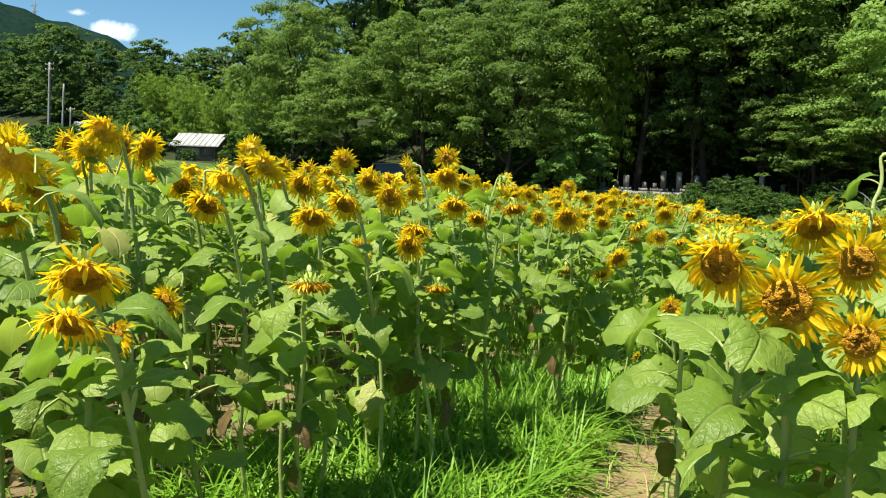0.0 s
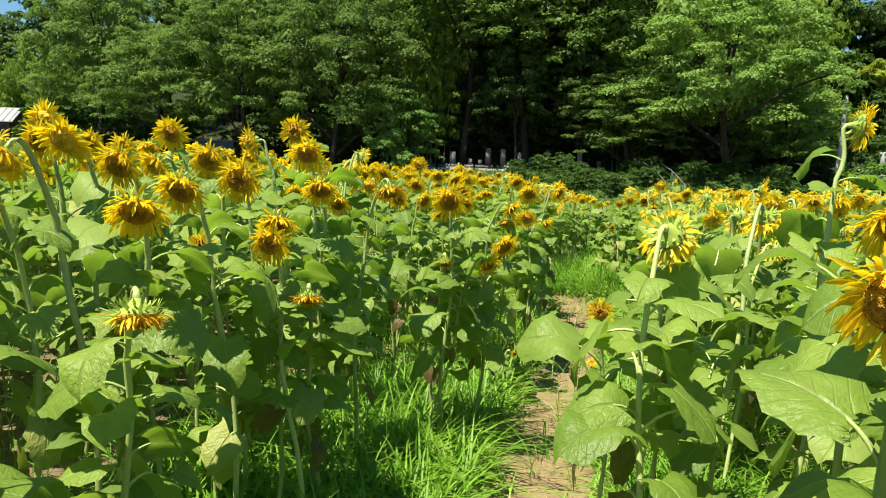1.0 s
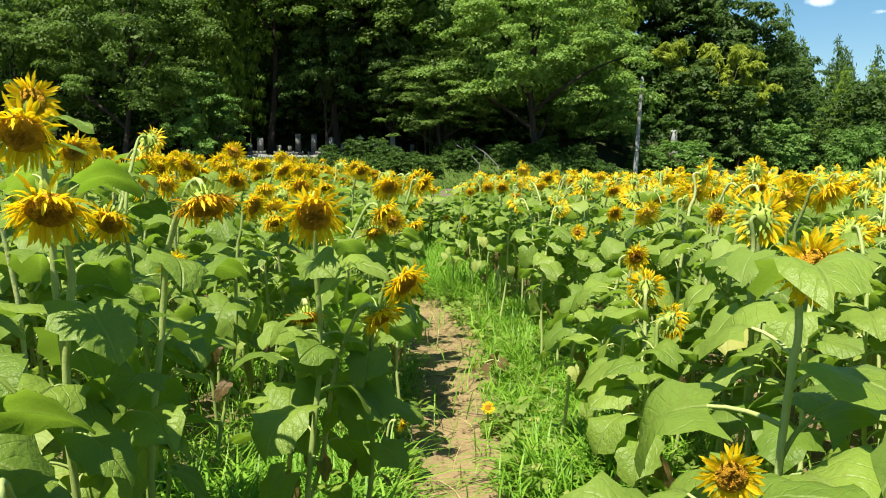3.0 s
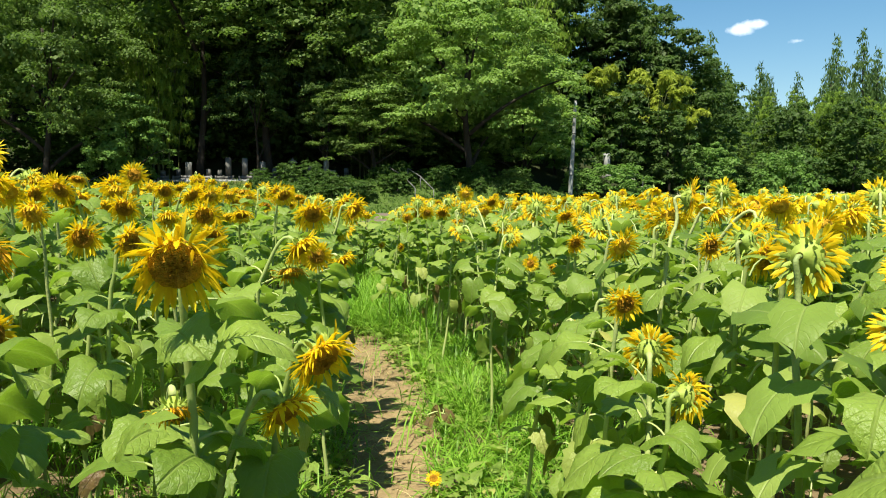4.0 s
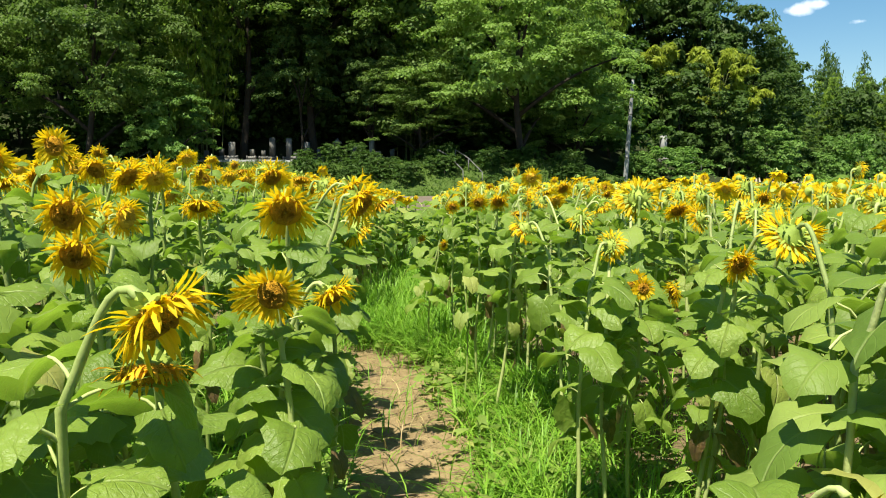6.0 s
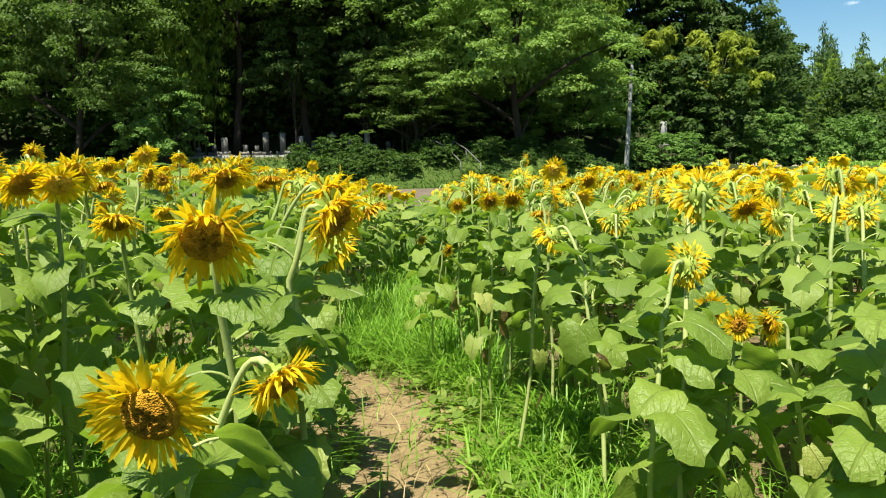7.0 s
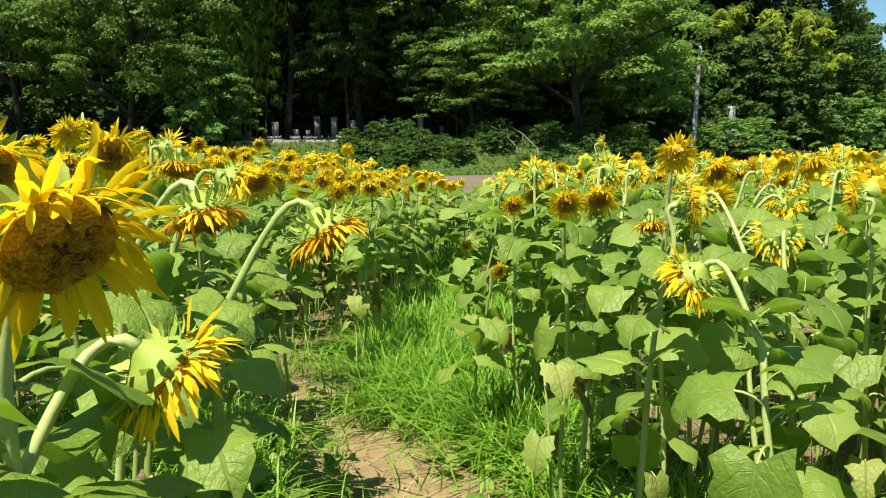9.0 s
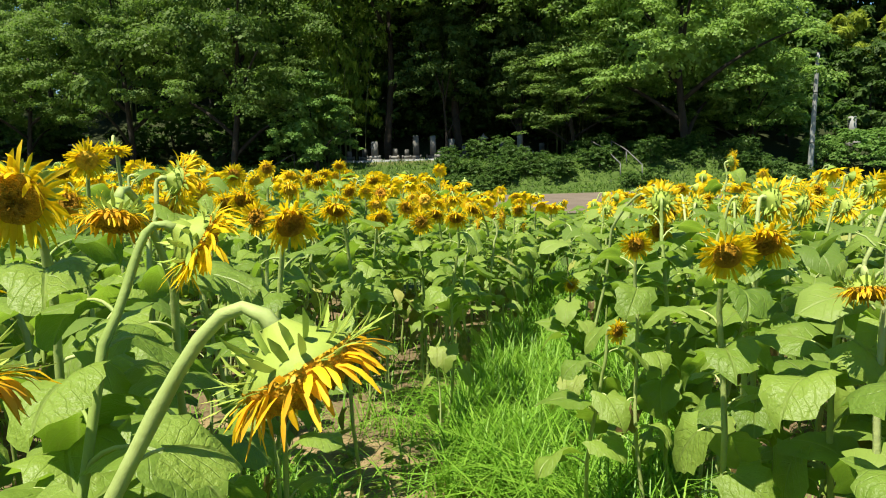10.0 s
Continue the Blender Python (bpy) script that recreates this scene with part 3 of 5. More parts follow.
WOOD = ("tree", "woodland trees")
protos = {
    "oak": set_tree("broadleaf_tree", "tall dark green broadleaf tree on the wooded slope", *WOOD, *broad_tree(1, 15, 6.2, 46, 20000, dark_tree_mat, 0.24, 0.4, 3)),
    "elm": set_tree("broadleaf_tree", "spreading dark green broadleaf tree with tiered boughs at the wood's edge", *WOOD, *broad_tree(5, 13, 6.6, 58, 46000, tree_mat, 0.155, 0.24)),
    "walnut": set_tree("broadleaf_tree", "light green spreading tree with layered leafy boughs", *WOOD, *broad_tree(9, 12, 7.2, 58, 52000, light_tree_mat, 0.165, 0.27)),
    "young": set_tree("broadleaf_tree", "low bright green young tree, leafy down to the ground", *WOOD, *broad_tree(23, 6, 3.4, 36, 18000, young_mat, 0.135, 0.06, 3, 0.34)),
    "far": set_tree("broadleaf_tree", "dark green tree on the far wooded hill", *WOOD, *broad_tree(15, 15, 6.4, 40, 8000, dark_tree_mat, 0.4, 0.1, 0, 0.3)),
    "tall": set_tree("broadleaf_tree", "tall dark tree whose high canopy shades the graves", *WOOD, *broad_tree(18, 19, 7.4, 50, 24000, tree_mat, 0.22, 0.45, 2, 0.3)),
    "bamboo": set_tree("bamboo_clump", "yellow-green feathery bamboo clump on the slope", "bamboo", "bamboo", None, *bamboo_clump(3, 14, 5.5, 18, 9000, bamboo_mat), limb_name="culm"),
    "plume": set_tree("bamboo_clump", "bright yellow-green bamboo plumes arching out of the dark wood", "bamboo", "bamboo", None, *bamboo_clump(31, 14, 2.9, 8, 7000, plume_mat, 0.7, 1.9), limb_name="culm"),
}
tr, cr = conifer(4, 17, 4.2, 26, 7500, conifer_mat)
protos["cedar"] = set_tree("conifer_tree", "tall green conifer with feathery tiers of branches", "tree", "conifers", tr, [], cr)
protos["bush"] = set_tree("bush", "rounded green leafy bush on the bank", "bush", "bushes", *broad_tree(12, 3.0, 2.2, 22, 2200, bush_mat, 0.2, 0.08, 0, 0.4))
protos["light_bush"] = set_tree("bush", "broad light green bush beside the lane", "bush", "bushes", *broad_tree(13, 3.0, 2.6, 30, 5200, young_mat, 0.15, 0.05, 0, 0.42))
used = {}


def plant(kind, x, y, turn, size=1.0, tall=1.0, label="", sink=0.0):
    m = at(x, y, turn, size, sink, tall)
    ob = protos[kind]
    if kind in used:
        ob = copy_thing(ob, m)
        ob.scale = (size, size, size * tall)
    else:
        used[kind] = True
        ob.matrix_basis = m
    if label:
        tagged(ob, label)
    return ob


# wood's edge behind the lane
plant("elm", -22.2, 61.6, 20, 1.02, 1.12)
plant("young", -17.0, 61.6, 140, 1.0, 1.0)
plant("elm", -30.5, 63, 250, 1.0, 1.1)
plant("elm", -38.5, 64, 80, 0.85, 0.95)
plant("elm", -47, 68, 10, 1.1, 1.15)
plant("walnut", 5.7, 64.0, 30, 1.1, 0.98)
plant("walnut", 10.2, 67.5, 160, 0.62, 0.95)
plant("elm", -1.0, 65.0, 200, 0.72, 0.82, "broadleaf tree with hanging dull green boughs beside the graves")
plant("young", 14.6, 68.5, 60, 0.5, 0.8)
plant("oak", 21.5, 91, 30, 1.1, 1.25)
plant("oak", 15.5, 88, 130, 1.1, 1.2)
plant("far", 26, 93, 200, 1.1, 1.2)
plant("far", 21.0, 78.8, 15, 0.58, 0.95, "dark leafy tree below the bamboo plumes")
plant("far", 25.4, 79.4, 75, 0.56, 0.9, "dark leafy tree below the bamboo plumes")
plant("plume", 21.0, 80.5, 0, 1.0, 1.0)
plant("plume", 24.3, 81, 120, 1.1, 1.0)
plant("plume", 26.8, 81, 220, 1.0, 0.88)
for x, y in ((11, 95), (16, 97), (20.5, 95), (25, 98), (29.5, 97), (34, 99)):
    plant("far", x, y, 40 * x, 0.95, 0.85)
plant("oak", 25.5, 88.5, 60, 1.1, 1.15)
plant("oak", 31, 89, 190, 0.95, 1.0)
plant("young", 28.4, 78, 20, 0.85, 0.95)
plant("elm", 36, 93, 300, 0.6, 0.75)
plant("light_bush", 38, 84, 300, 1.3, 1.1)
plant("light_bush", 18.1, 70.2, 0, 1.4, 0.62)
plant("light_bush", 15.6, 71.2, 70, 0.7, 0.8)
for x, y in ((16.5, 84), (19, 86.5), (22, 88), (24.5, 91), (20, 93), (27, 86)):
    plant("bush", x, y, 50 * x, 2.3, 1.1, "dark leafy undergrowth in the wood's shade")
# dark wood on the rising slope
wood = np.random.default_rng(21)
for row, (y, n) in enumerate(((75, 9), (82, 9), (91, 8))):
    for i in range(n):
        x = -50 + (63 + row * 4) * (i + 0.5) / n + wood.uniform(-2, 2)
        kind = "bamboo" if wood.uniform() < 0.16 else "oak" if row == 0 else "far"
        plant(kind, x, y + wood.uniform(-2, 2), wood.uniform(0, 360), wood.uniform(0.95, 1.25), wood.uniform(1.0, 1.25))
for i in range(12):
    plant("bush", -56 + 5.7 * i + wood.uniform(-2, 2), 71 + wood.uniform(-1, 1), wood.uniform(0, 360), wood.uniform(1.3, 1.8), 0.8, "low dark shrub under the wood's canopy")
# bamboo hillside and hill to the west
for i in range(10):
    plant("bamboo", -58 - 5.2 * i + wood.uniform(-2, 2), 88 + 2.2 * i + wood.uniform(-4, 4), wood.uniform(0, 360), wood.uniform(1.0, 1.3), wood.uniform(0.8, 1.0))
for i in range(20):
    k = i / 19
    plant("far", -60 - 120 * k + wood.uniform(-4, 4), 108 + 30 * (i % 3) / 2 + 14 * k + wood.uniform(-4, 4), wood.uniform(0, 360), wood.uniform(1.0, 1.4), wood.uniform(0.75, 1.0))
for i in range(2):
    plant("bush", -60 - 6.5 * i + wood.uniform(-2, 2), 72 + 1.6 * i + wood.uniform(-4, 4), wood.uniform(0, 360), wood.uniform(0.45, 0.7), 0.8)
for i in range(16):
    plant("far", -66 - 6.2 * i + wood.uniform(-2, 2), 101 + 1.2 * i + wood.uniform(-2, 2), wood.uniform(0, 360), wood.uniform(0.5, 0.7), wood.uniform(0.7, 1.0))
# conifers and broadleaf trees to the east
for i in range(15):
    plant("cedar", 45 + 4.2 * i + wood.uniform(-1.5, 1.5), 133 + wood.uniform(-3, 3), wood.uniform(0, 360), wood.uniform(1.05, 1.2), wood.uniform(1.0, 1.08))
for i in range(18):
    plant("cedar", 47 + 3.6 * i + wood.uniform(-1.5, 1.5), 124 + wood.uniform(-5, 8), wood.uniform(0, 360), wood.uniform(1.0, 1.3), wood.uniform(1.0, 1.12))
for i in range(16):
    plant("far", 39 + 4.4 * i + wood.uniform(-2, 2), 102 + 9 * (i % 2) + wood.uniform(-3, 3), wood.uniform(0, 360), wood.uniform(0.7, 0.95), wood.uniform(0.85, 1.1))
for i in range(9):
    plant("bamboo", 45 + 5.2 * i + wood.uniform(-1.5, 1.5), 117 + wood.uniform(-2, 3), wood.uniform(0, 360), wood.uniform(1.05, 1.2), wood.uniform(0.95, 1.1), "pale green feathery bamboo in front of the conifers")
# bushes on the bank, beside the pole and along the lane
for x, y, s, t in ((33, 88, 1.5, 1.3), (45, 94, 1.6, 1.1), (41, 96, 1.1, 1.0)):
    plant("bush", x, y, wood.uniform(0, 360), s, t)
for i in range(44):
    x = -8.8 + 20 * (i + 0.5) / 44 + wood.uniform(-1.2, 1.2)
    plant("bush", x, 58.4 + 5.2 * wood.uniform(), wood.uniform(0, 360), wood.uniform(0.28, 0.55), wood.uniform(0.6, 1.0), "leafy green shrub on the grassy bank")
for i in range(14):
    plant("bush", -64 - 4.5 * i + wood.uniform(-1.5, 1.5), 66 + 2.2 * i + wood.uniform(-3, 3), wood.uniform(0, 360), wood.uniform(1.0, 1.6), wood.uniform(0.7, 1.0), "green hedge bush in front of the houses")
for i in range(14):
    plant("bush", -24 + 2.9 * i + wood.uniform(-0.8, 0.8), 72.5 + wood.uniform(-1, 1.5), wood.uniform(0, 360), wood.uniform(1.6, 2.2), wood.uniform(0.9, 1.2), "dark leafy undergrowth in the wood's shade")
# tall canopy that shades the graves
plant("tall", -13.4, 67.4, 70, 1.15, 0.88)
plant("tall", -8.6, 67.8, 160, 1.2, 0.86)
plant("tall", -4.6, 68.2, 200, 1.0, 0.95)
plant("oak", -9.3, 65.6, 40, 0.5, 1.35, "slender tree with hanging boughs over the graves")
plant("oak", -4.3, 65.9, 170, 0.42, 1.5, "slender tree with hanging boughs over the graves")
plant("bamboo", -16.8, 66.8, 30, 0.85, 1.2)
plant("bamboo", -1.2, 68.4, 200, 0.75, 1.25)
plant("tall", -11.5, 74, 290, 1.1, 1.1)
plant("tall", -5.0, 74, 20, 1.1, 1.1)
for x, y in ((-24, 68), (-20, 69), (-33, 68), (-42, 69), (35.5, 90), (38, 92), (4, 70.5), (-1, 70), (8.5, 71.5)):
    plant("bush", x, y, wood.uniform(0, 360), wood.uniform(0.9, 1.4), wood.uniform(0.6, 1.1), "leafy green bush at the foot of the wood")

# ---- sunflowers ----
def blade_points(r, length, width, lift, droop, wave, nu=9, nv=7):
    """Rows of a heart-shaped, toothed leaf blade, arched along its length."""
    u = np.linspace(0, 1, nu)
    ang = np.radians(lift - droop * u ** 1.1)
    ds = length / (nu - 1)
    cy = np.concatenate(([0], np.cumsum(np.cos(ang[:-1]) * ds)))
    cz = np.concatenate(([0], np.cumsum(np.sin(ang[:-1]) * ds)))
    half = 0.5 * width * np.sin(np.pi * np.clip(0.2 + 0.8 * u, 0, 1) ** 0.85) ** 0.6
    half[-1] = 0.004
    v = np.linspace(-1, 1, nv)
    rows = np.zeros((nu, nv, 3))
    uv = np.zeros((nu, nv, 2))
    ph = r.uniform(0, 6.28)
    for i in range(nu):
        w = half[i] * (1 + 0.10 * (-1) ** i * (0 < i < nu - 1))
        back = 0.24 * length * np.abs(v) ** 1.4 * (1 - u[i]) ** 2
        side = np.abs(v)
        rows[i, :, 0] = v * w
        rows[i, :, 1] = cy[i] - back * np.cos(ang[i])
        rows[i, :, 2] = cz[i] - back * np.sin(ang[i]) + 0.55 * w * side - 0.62 * w * side ** 2 + wave * side * np.sin(u[i] * 7 + ph + 2 * np.sign(v)) * width
        uv[i, :, 0], uv[i, :, 1] = u[i], v * half[i] / (0.5 * width)
    return rows, uv


def leaf_shape(seed, length, width, stalk, lift, droop, wave=0.05, nu=9, nv=7, stalk_sides=5):
    """One leaf with its stalk; it leaves the stem at the origin and points along +y."""
    r = np.random.default_rng(seed)
    t = np.linspace(0, 1, 5 if stalk_sides > 3 else 3)
    a0, a1 = np.radians(52), np.radians(lift)
    ang = a0 + (a1 - a0) * t
    d = stalk / (len(t) - 1)
    line = np.stack([0 * t, np.concatenate(([0], np.cumsum(np.cos(ang[:-1]) * d))), np.concatenate(([0], np.cumsum(np.sin(ang[:-1]) * d)))], -1)
    rows, uv = blade_points(r, length, width, lift, droop, wave, nu, nv)
    s = Shape().grid(rows + line[-1], 0, uv)
    if stalk_sides:
        s.tube(line, np.linspace(0.0056, 0.0038, len(t)), stalk_sides, 1, False)
    return s


LEAVES = [leaf_shape(i, 0.2 + 0.012 * (i % 3), 0.185 + 0.01 * (i % 4), 0.10 + 0.015 * (i % 3), lift, droop, 0.095 + 0.025 * (i % 3))
          for i, (lift, droop) in enumerate(((12, 48), (-4, 62), (12, 80), (-14, 50), (-28, 55), (2, 95), (18, 62), (-46, 42)))]
leaf_meshes = [s.mesh("leaf", [leaf_mat, stem_mat]) for s in LEAVES]
yellow_leaf_meshes = [leaf_shape(30 + i, 0.19, 0.17, 0.1, -35 - 12 * i, 50, 0.09).mesh("leaf", [leaf_yellow_mat, stem_mat]) for i in range(3)]


dry_leaf_meshes = [leaf_shape(36 + i, 0.16, 0.10, 0.09, -55 - 14 * i, 40, 0.2).mesh("leaf", [leaf_dry_mat, stem_mat]) for i in range(2)]


def petal_rows(r, base, out, normal, down, length, width, sag, curl, segs=4):
    """A ray petal: starts along out, bends to down by sag, tip curls."""
    d = out.copy()
    side = np.cross(out, normal)
    side /= np.linalg.norm(side)
    p = base.copy()
    rows, uv = [], []
    twist = r.normal(0, 0.25)
    for i in range(segs + 1):
        u = i / segs
        w = width * (0.45 + 1.15 * u) * (1 - u) ** 0.42 if u < 1 else 0.0006
        n = np.cross(side, d)
        cup = n * (0.25 * w)
        s2 = side * math.cos(twist * u) + n * math.sin(twist * u)
        rows.append([p - s2 * w + cup, p, p + s2 * w + cup])
        uv.append([(u, 0), (u, 0.5), (u, 1)])
        p = p + d * (length / segs)
        d = d + down * (sag / segs) + normal * (curl / segs)
        d /= np.linalg.norm(d)
    return np.array(rows), np.array(uv)


def head_parts(seed, nod, fresh, dry=False):
    """Disc, petals and bracts of a head facing +z with its upper edge towards +y, hanging as it does when it nods that far."""
    r = np.random.default_rng(seed)
    a = math.radians(nod)
    down = np.array([0, -math.cos(a), math.sin(a)])
    R = 0.045
    k = np.arange(30) * 2 * np.pi / 30
    rows = []
    for i, q in enumerate(np.linspace(1, 0.03, 10)):
        ruff = 0.0035 * r.normal(size=30) * (1 if i else 0.3)
        z = 0.016 * (1 - q ** 2.2) - 0.010 * math.exp(-(q / 0.3) ** 2) + 0.006
        rows.append(np.stack([R * q * np.cos(k), R * q * np.sin(k), z + ruff], -1))
    rows.insert(0, np.stack([R * 1.0 * np.cos(k), R * 1.0 * np.sin(k), 0 * k - 0.008], -1))
    disc = Shape().grid(np.array(rows), 0, None, True)
    petals = Shape()
    count = 72 if fresh else 92
    for i in range(count):
        if not fresh and r.uniform() < 0.08:
            continue
        t = 2 * np.pi * i / count + r.normal(0, 0.06)
        e = np.array([math.cos(t), math.sin(t), 0])
        tilt = r.normal(0.12, 0.27) if fresh else r.normal(0.35, 0.45)
        out = e * math.cos(tilt) + np.array([0, 0, math.sin(tilt)])
        nor = -e * math.sin(tilt) + np.array([0, 0, math.cos(tilt)])
        swirl = np.array([-e[1], e[0], 0]) * r.normal(0, 0.18 if fresh else 0.3)
        out = out + swirl
        out /= np.linalg.norm(out)
        length = r.uniform(0.046, 0.064) * (1.0 if fresh else r.uniform(0.7, 1.15))
        sag = r.uniform(0.05, 0.8) if fresh else r.uniform(0.4, 1.9)
        wide_ = 1.0 if fresh else 0.85
        if dry:
            length, sag, wide_ = length * r.uniform(0.5, 0.85), sag + 0.5, 0.6
        rows, uv = petal_rows(r, e * R * (0.95 - 0.09 * (i % 2)) + np.array([0, 0, r.uniform(-0.004, 0.004)]), out, nor, down, length, r.uniform(0.0052, 0.0078) * wide_, sag, r.normal(-0.1, 0.45))
        petals.grid(rows, 0, uv)
    bracts = Shape()
    back = []
    for q, z in ((1.0, 0.0), (0.96, -0.010), (0.72, -0.020), (0.42, -0.030), (0.2, -0.042)):
        back.append(np.stack([R * q * np.cos(k[::2]), R * q * np.sin(k[::2]), 0 * k[::2] + z], -1))
    bracts.grid(np.array(back), 0, None, True)
    for ring, n, z0 in ((0, 26 if dry else 19, -0.005), (1, 22 if dry else 15, -0.012), (2, 16 if dry else 10, -0.020)):
        for i in range(n):
            t = 2 * np.pi * (i + 0.5 * ring) / n + r.normal(0, 0.1)
            e = np.array([math.cos(t), math.sin(t), 0])
            tilt = r.normal(-0.1 - 0.3 * ring, 0.35)
            out = e * math.cos(tilt) + np.array([0, 0, math.sin(tilt)])
            nor = -e * math.sin(tilt) + np.array([0, 0, math.cos(tilt)])
            rows, uv = petal_rows(r, e * R * (0.98 - 0.22 * ring) + np.array([0, 0, z0]), out, nor, down, r.uniform(0.022, 0.036) * (1.1 if dry else 1.0), r.uniform(0.005, 0.008) * (0.65 if dry else 1.0), r.uniform(0.1, 0.9), r.normal(-0.5, 0.4), 3)
            bracts.grid(rows, 0, uv)
    return disc, petals, bracts


NODS = (0, 25, 50, 75)
head_meshes = {}
for i, nod in enumerate(NODS):
    for j in range(3):
        fresh = j == 0
        d_, p_, b_ = head_parts(40 + 10 * i + j, nod, fresh, j == 1 and nod > 60)
        head_meshes[nod, j] = (d_.mesh("head", [disc_mat]), p_.mesh("petal_ring", [dry_petal_mat if j == 1 and nod > 60 else petal_mat]), b_.mesh("calyx", [bract_mat]))


def facing(turn, nod):
    a, n = math.radians(turn), math.radians(nod)
    return np.array([math.sin(a) * math.cos(n), -math.cos(a) * math.cos(n), -math.sin(n)])


def stem_line(P, F, nod, lean, neck=0.17):
    """From the ground up, leaning the way the head looks, then over in a long neck to the back of the head."""
    flatF = np.array([F[0], F[1], 0.0])
    flatF /= np.linalg.norm(flatF) + 1e-9
    hang = max(0.0, math.sin(math.radians(nod)))
    reach = 0.06 + 0.17 * hang
    top = np.array([P[0], P[1], P[2] - 0.18 + 0.04 * hang]) - flatF * reach
    base = np.array([top[0], top[1], 0.0]) - flatF * (0.05 + 0.2 * hang) + np.array([lean[0], lean[1], 0])
    t = np.linspace(0, 1, 8)
    low = base[None] * (1 - t[:, None]) + top[None] * t[:, None]
    low[:, :2] += 0.025 * np.sin(t * 5 + P[0] * 9)[:, None] * (t * (1 - t) * 4)[:, None]
    A, D = low[-1], P - F * 0.034
    B = A + np.array([0, 0, neck * 0.72]) + flatF * neck * 0.42
    C = D - F * neck * (0.5 + 0.08 * hang)
    s = np.linspace(0, 1, 9)[1:, None]
    arc = A * (1 - s) ** 3 + 3 * B * s * (1 - s) ** 2 + 3 * C * s ** 2 * (1 - s) + D * s ** 3
    return np.concatenate([low, arc]), base


def head_matrix(P, F, size):
    up = np.array([0, 0, 1.0]) - F[2] * F
    if np.linalg.norm(up) < 0.05:
        up = np.array([0, 1.0, 0])
    up /= np.linalg.norm(up)
    xa = np.cross(up, F)
    M = np.eye(4)
    M[:3, 0], M[:3, 1], M[:3, 2], M[:3, 3] = xa * size, up * size, F * size, P
    return M


pr = np.random.default_rng(77)
placed = []
LOOK = {0: "fresh yellow petals", 1: "shrivelled orange-yellow petals", 2: "curled, wind-blown yellow petals"}


def sunflower(x, y, z, wide=0.18, turn=0, nod=30, look_=None, leaves=14, big=0.84, bare_to=0.42):
    """One sunflower: its head's middle at (x, y, z), wide across the petals; turn 0 faces -y, 90 +x; nod 90 hangs face down."""
    P, F = np.array([x, y, z]), facing(turn, nod)
    kind = int(pr.integers(0, 3)) if look_ is None else look_
    if look_ is None:
        kind = 1 if nod > 62 else 2 if kind == 1 else kind
    size = wide / 0.164
    line, base = stem_line(P, F, nod, pr.normal(0, 0.05, 2), 0.15 * max(0.7, size))
    gz = float(ground_z(base[0], base[1]))
    line[0, 2] = gz - 0.03
    root = new("sunflower")
    root.location = (base[0], base[1], gz)
    how = "upright" if nod < 15 else "nodding" if nod < 60 else "hanging"
    tagged(root, f"tall sunflower with {how} brown-centred head and {LOOK[kind]}", "sunflower", "field of sunflowers")
    local = line - np.array([base[0], base[1], gz])
    radius = np.concatenate([np.linspace(0.0105, 0.0066, len(line) - 2), [0.0075, 0.011]]) * (0.7 + 0.3 * size) * (1 + 0.07 * np.sin(np.arange(len(line)) * 2.4 + x * 5))
    part("stem", Shape().tube(local, radius, 8).mesh("stem", [stem_mat]), root)
    near_nod = min(NODS, key=lambda n: abs(n - nod))
    hm = head_matrix(P - np.array([base[0], base[1], gz]), F, size)
    disc_me, petal_me, bract_me = head_meshes[near_nod, kind]
    head = part("head", disc_me, root, "", Matrix(hm.tolist()))
    tagged(part("petal_ring", petal_me, head), kind="stuff")
    tagged(part("calyx", bract_me, head), kind="stuff")
    a = pr.uniform(0, 360)
    for i in range(leaves):
        k = (i + 0.5) / leaves
        zz = bare_to + (z - 0.08 - bare_to) * k ** 0.82
        px, py = (np.interp(zz, line[:9, 2], line[:9, j]) for j in (0, 1))
        a += 137.5 + pr.normal(0, 20)
        s = big * (0.52 + 0.48 * math.sin(math.pi * (0.2 + 0.62 * k))) * pr.uniform(0.75, 1.15)
        if k < 0.3 and pr.uniform() < 0.35:
            me = dry_leaf_meshes[int(pr.integers(0, 2))]
        elif k < 0.4 and pr.uniform() < 0.16:
            me = yellow_leaf_meshes[int(pr.integers(0, 3))]
        else:
            me = leaf_meshes[int(pr.integers(0, 4 if k > 0.6 else 8))]
        part("leaf", me, root, "", Matrix.LocRotScale((px - base[0], py - base[1], zz - gz), Euler((radians(pr.normal(0, 13)), radians(pr.normal(0, 16)), radians(a))), (s, s, s)))
    placed.append((base[0], base[1]))
    return root


# beside the path, west bed
sunflower(-0.31, 3.71, 1.29, 0.17, 50, 50, 1)
sunflower(-0.24, 3.62, 1.21, 0.15, 20, 60, 2, 6)
sunflower(-1.24, 4.32, 1.49, 0.19, 10, 25, 2)
sunflower(-0.67, 4.32, 1.15, 0.105, 0, 15, 0, 8)
sunflower(-0.62, 4.08, 1.09, 0.115, 0, 5, 0, 8)
sunflower(-0.70, 5.10, 1.405, 0.17, 25, 50, 1)
sunflower(-1.01, 4.86, 1.44, 0.17, 5, 45, 1)
sunflower(-1.19, 4.38, 1.335, 0.13, 0, 20, 0)
sunflower(-0.98, 4.00, 1.40, 0.17, 30, 40, 1)
sunflower(-1.72, 5.96, 1.63, 0.16, 0, 20, 2)
sunflower(-1.20, 5.73, 1.54, 0.18, 0, 30, 2)
sunflower(-0.82, 5.51, 1.46, 0.17, 0, 40, 1)
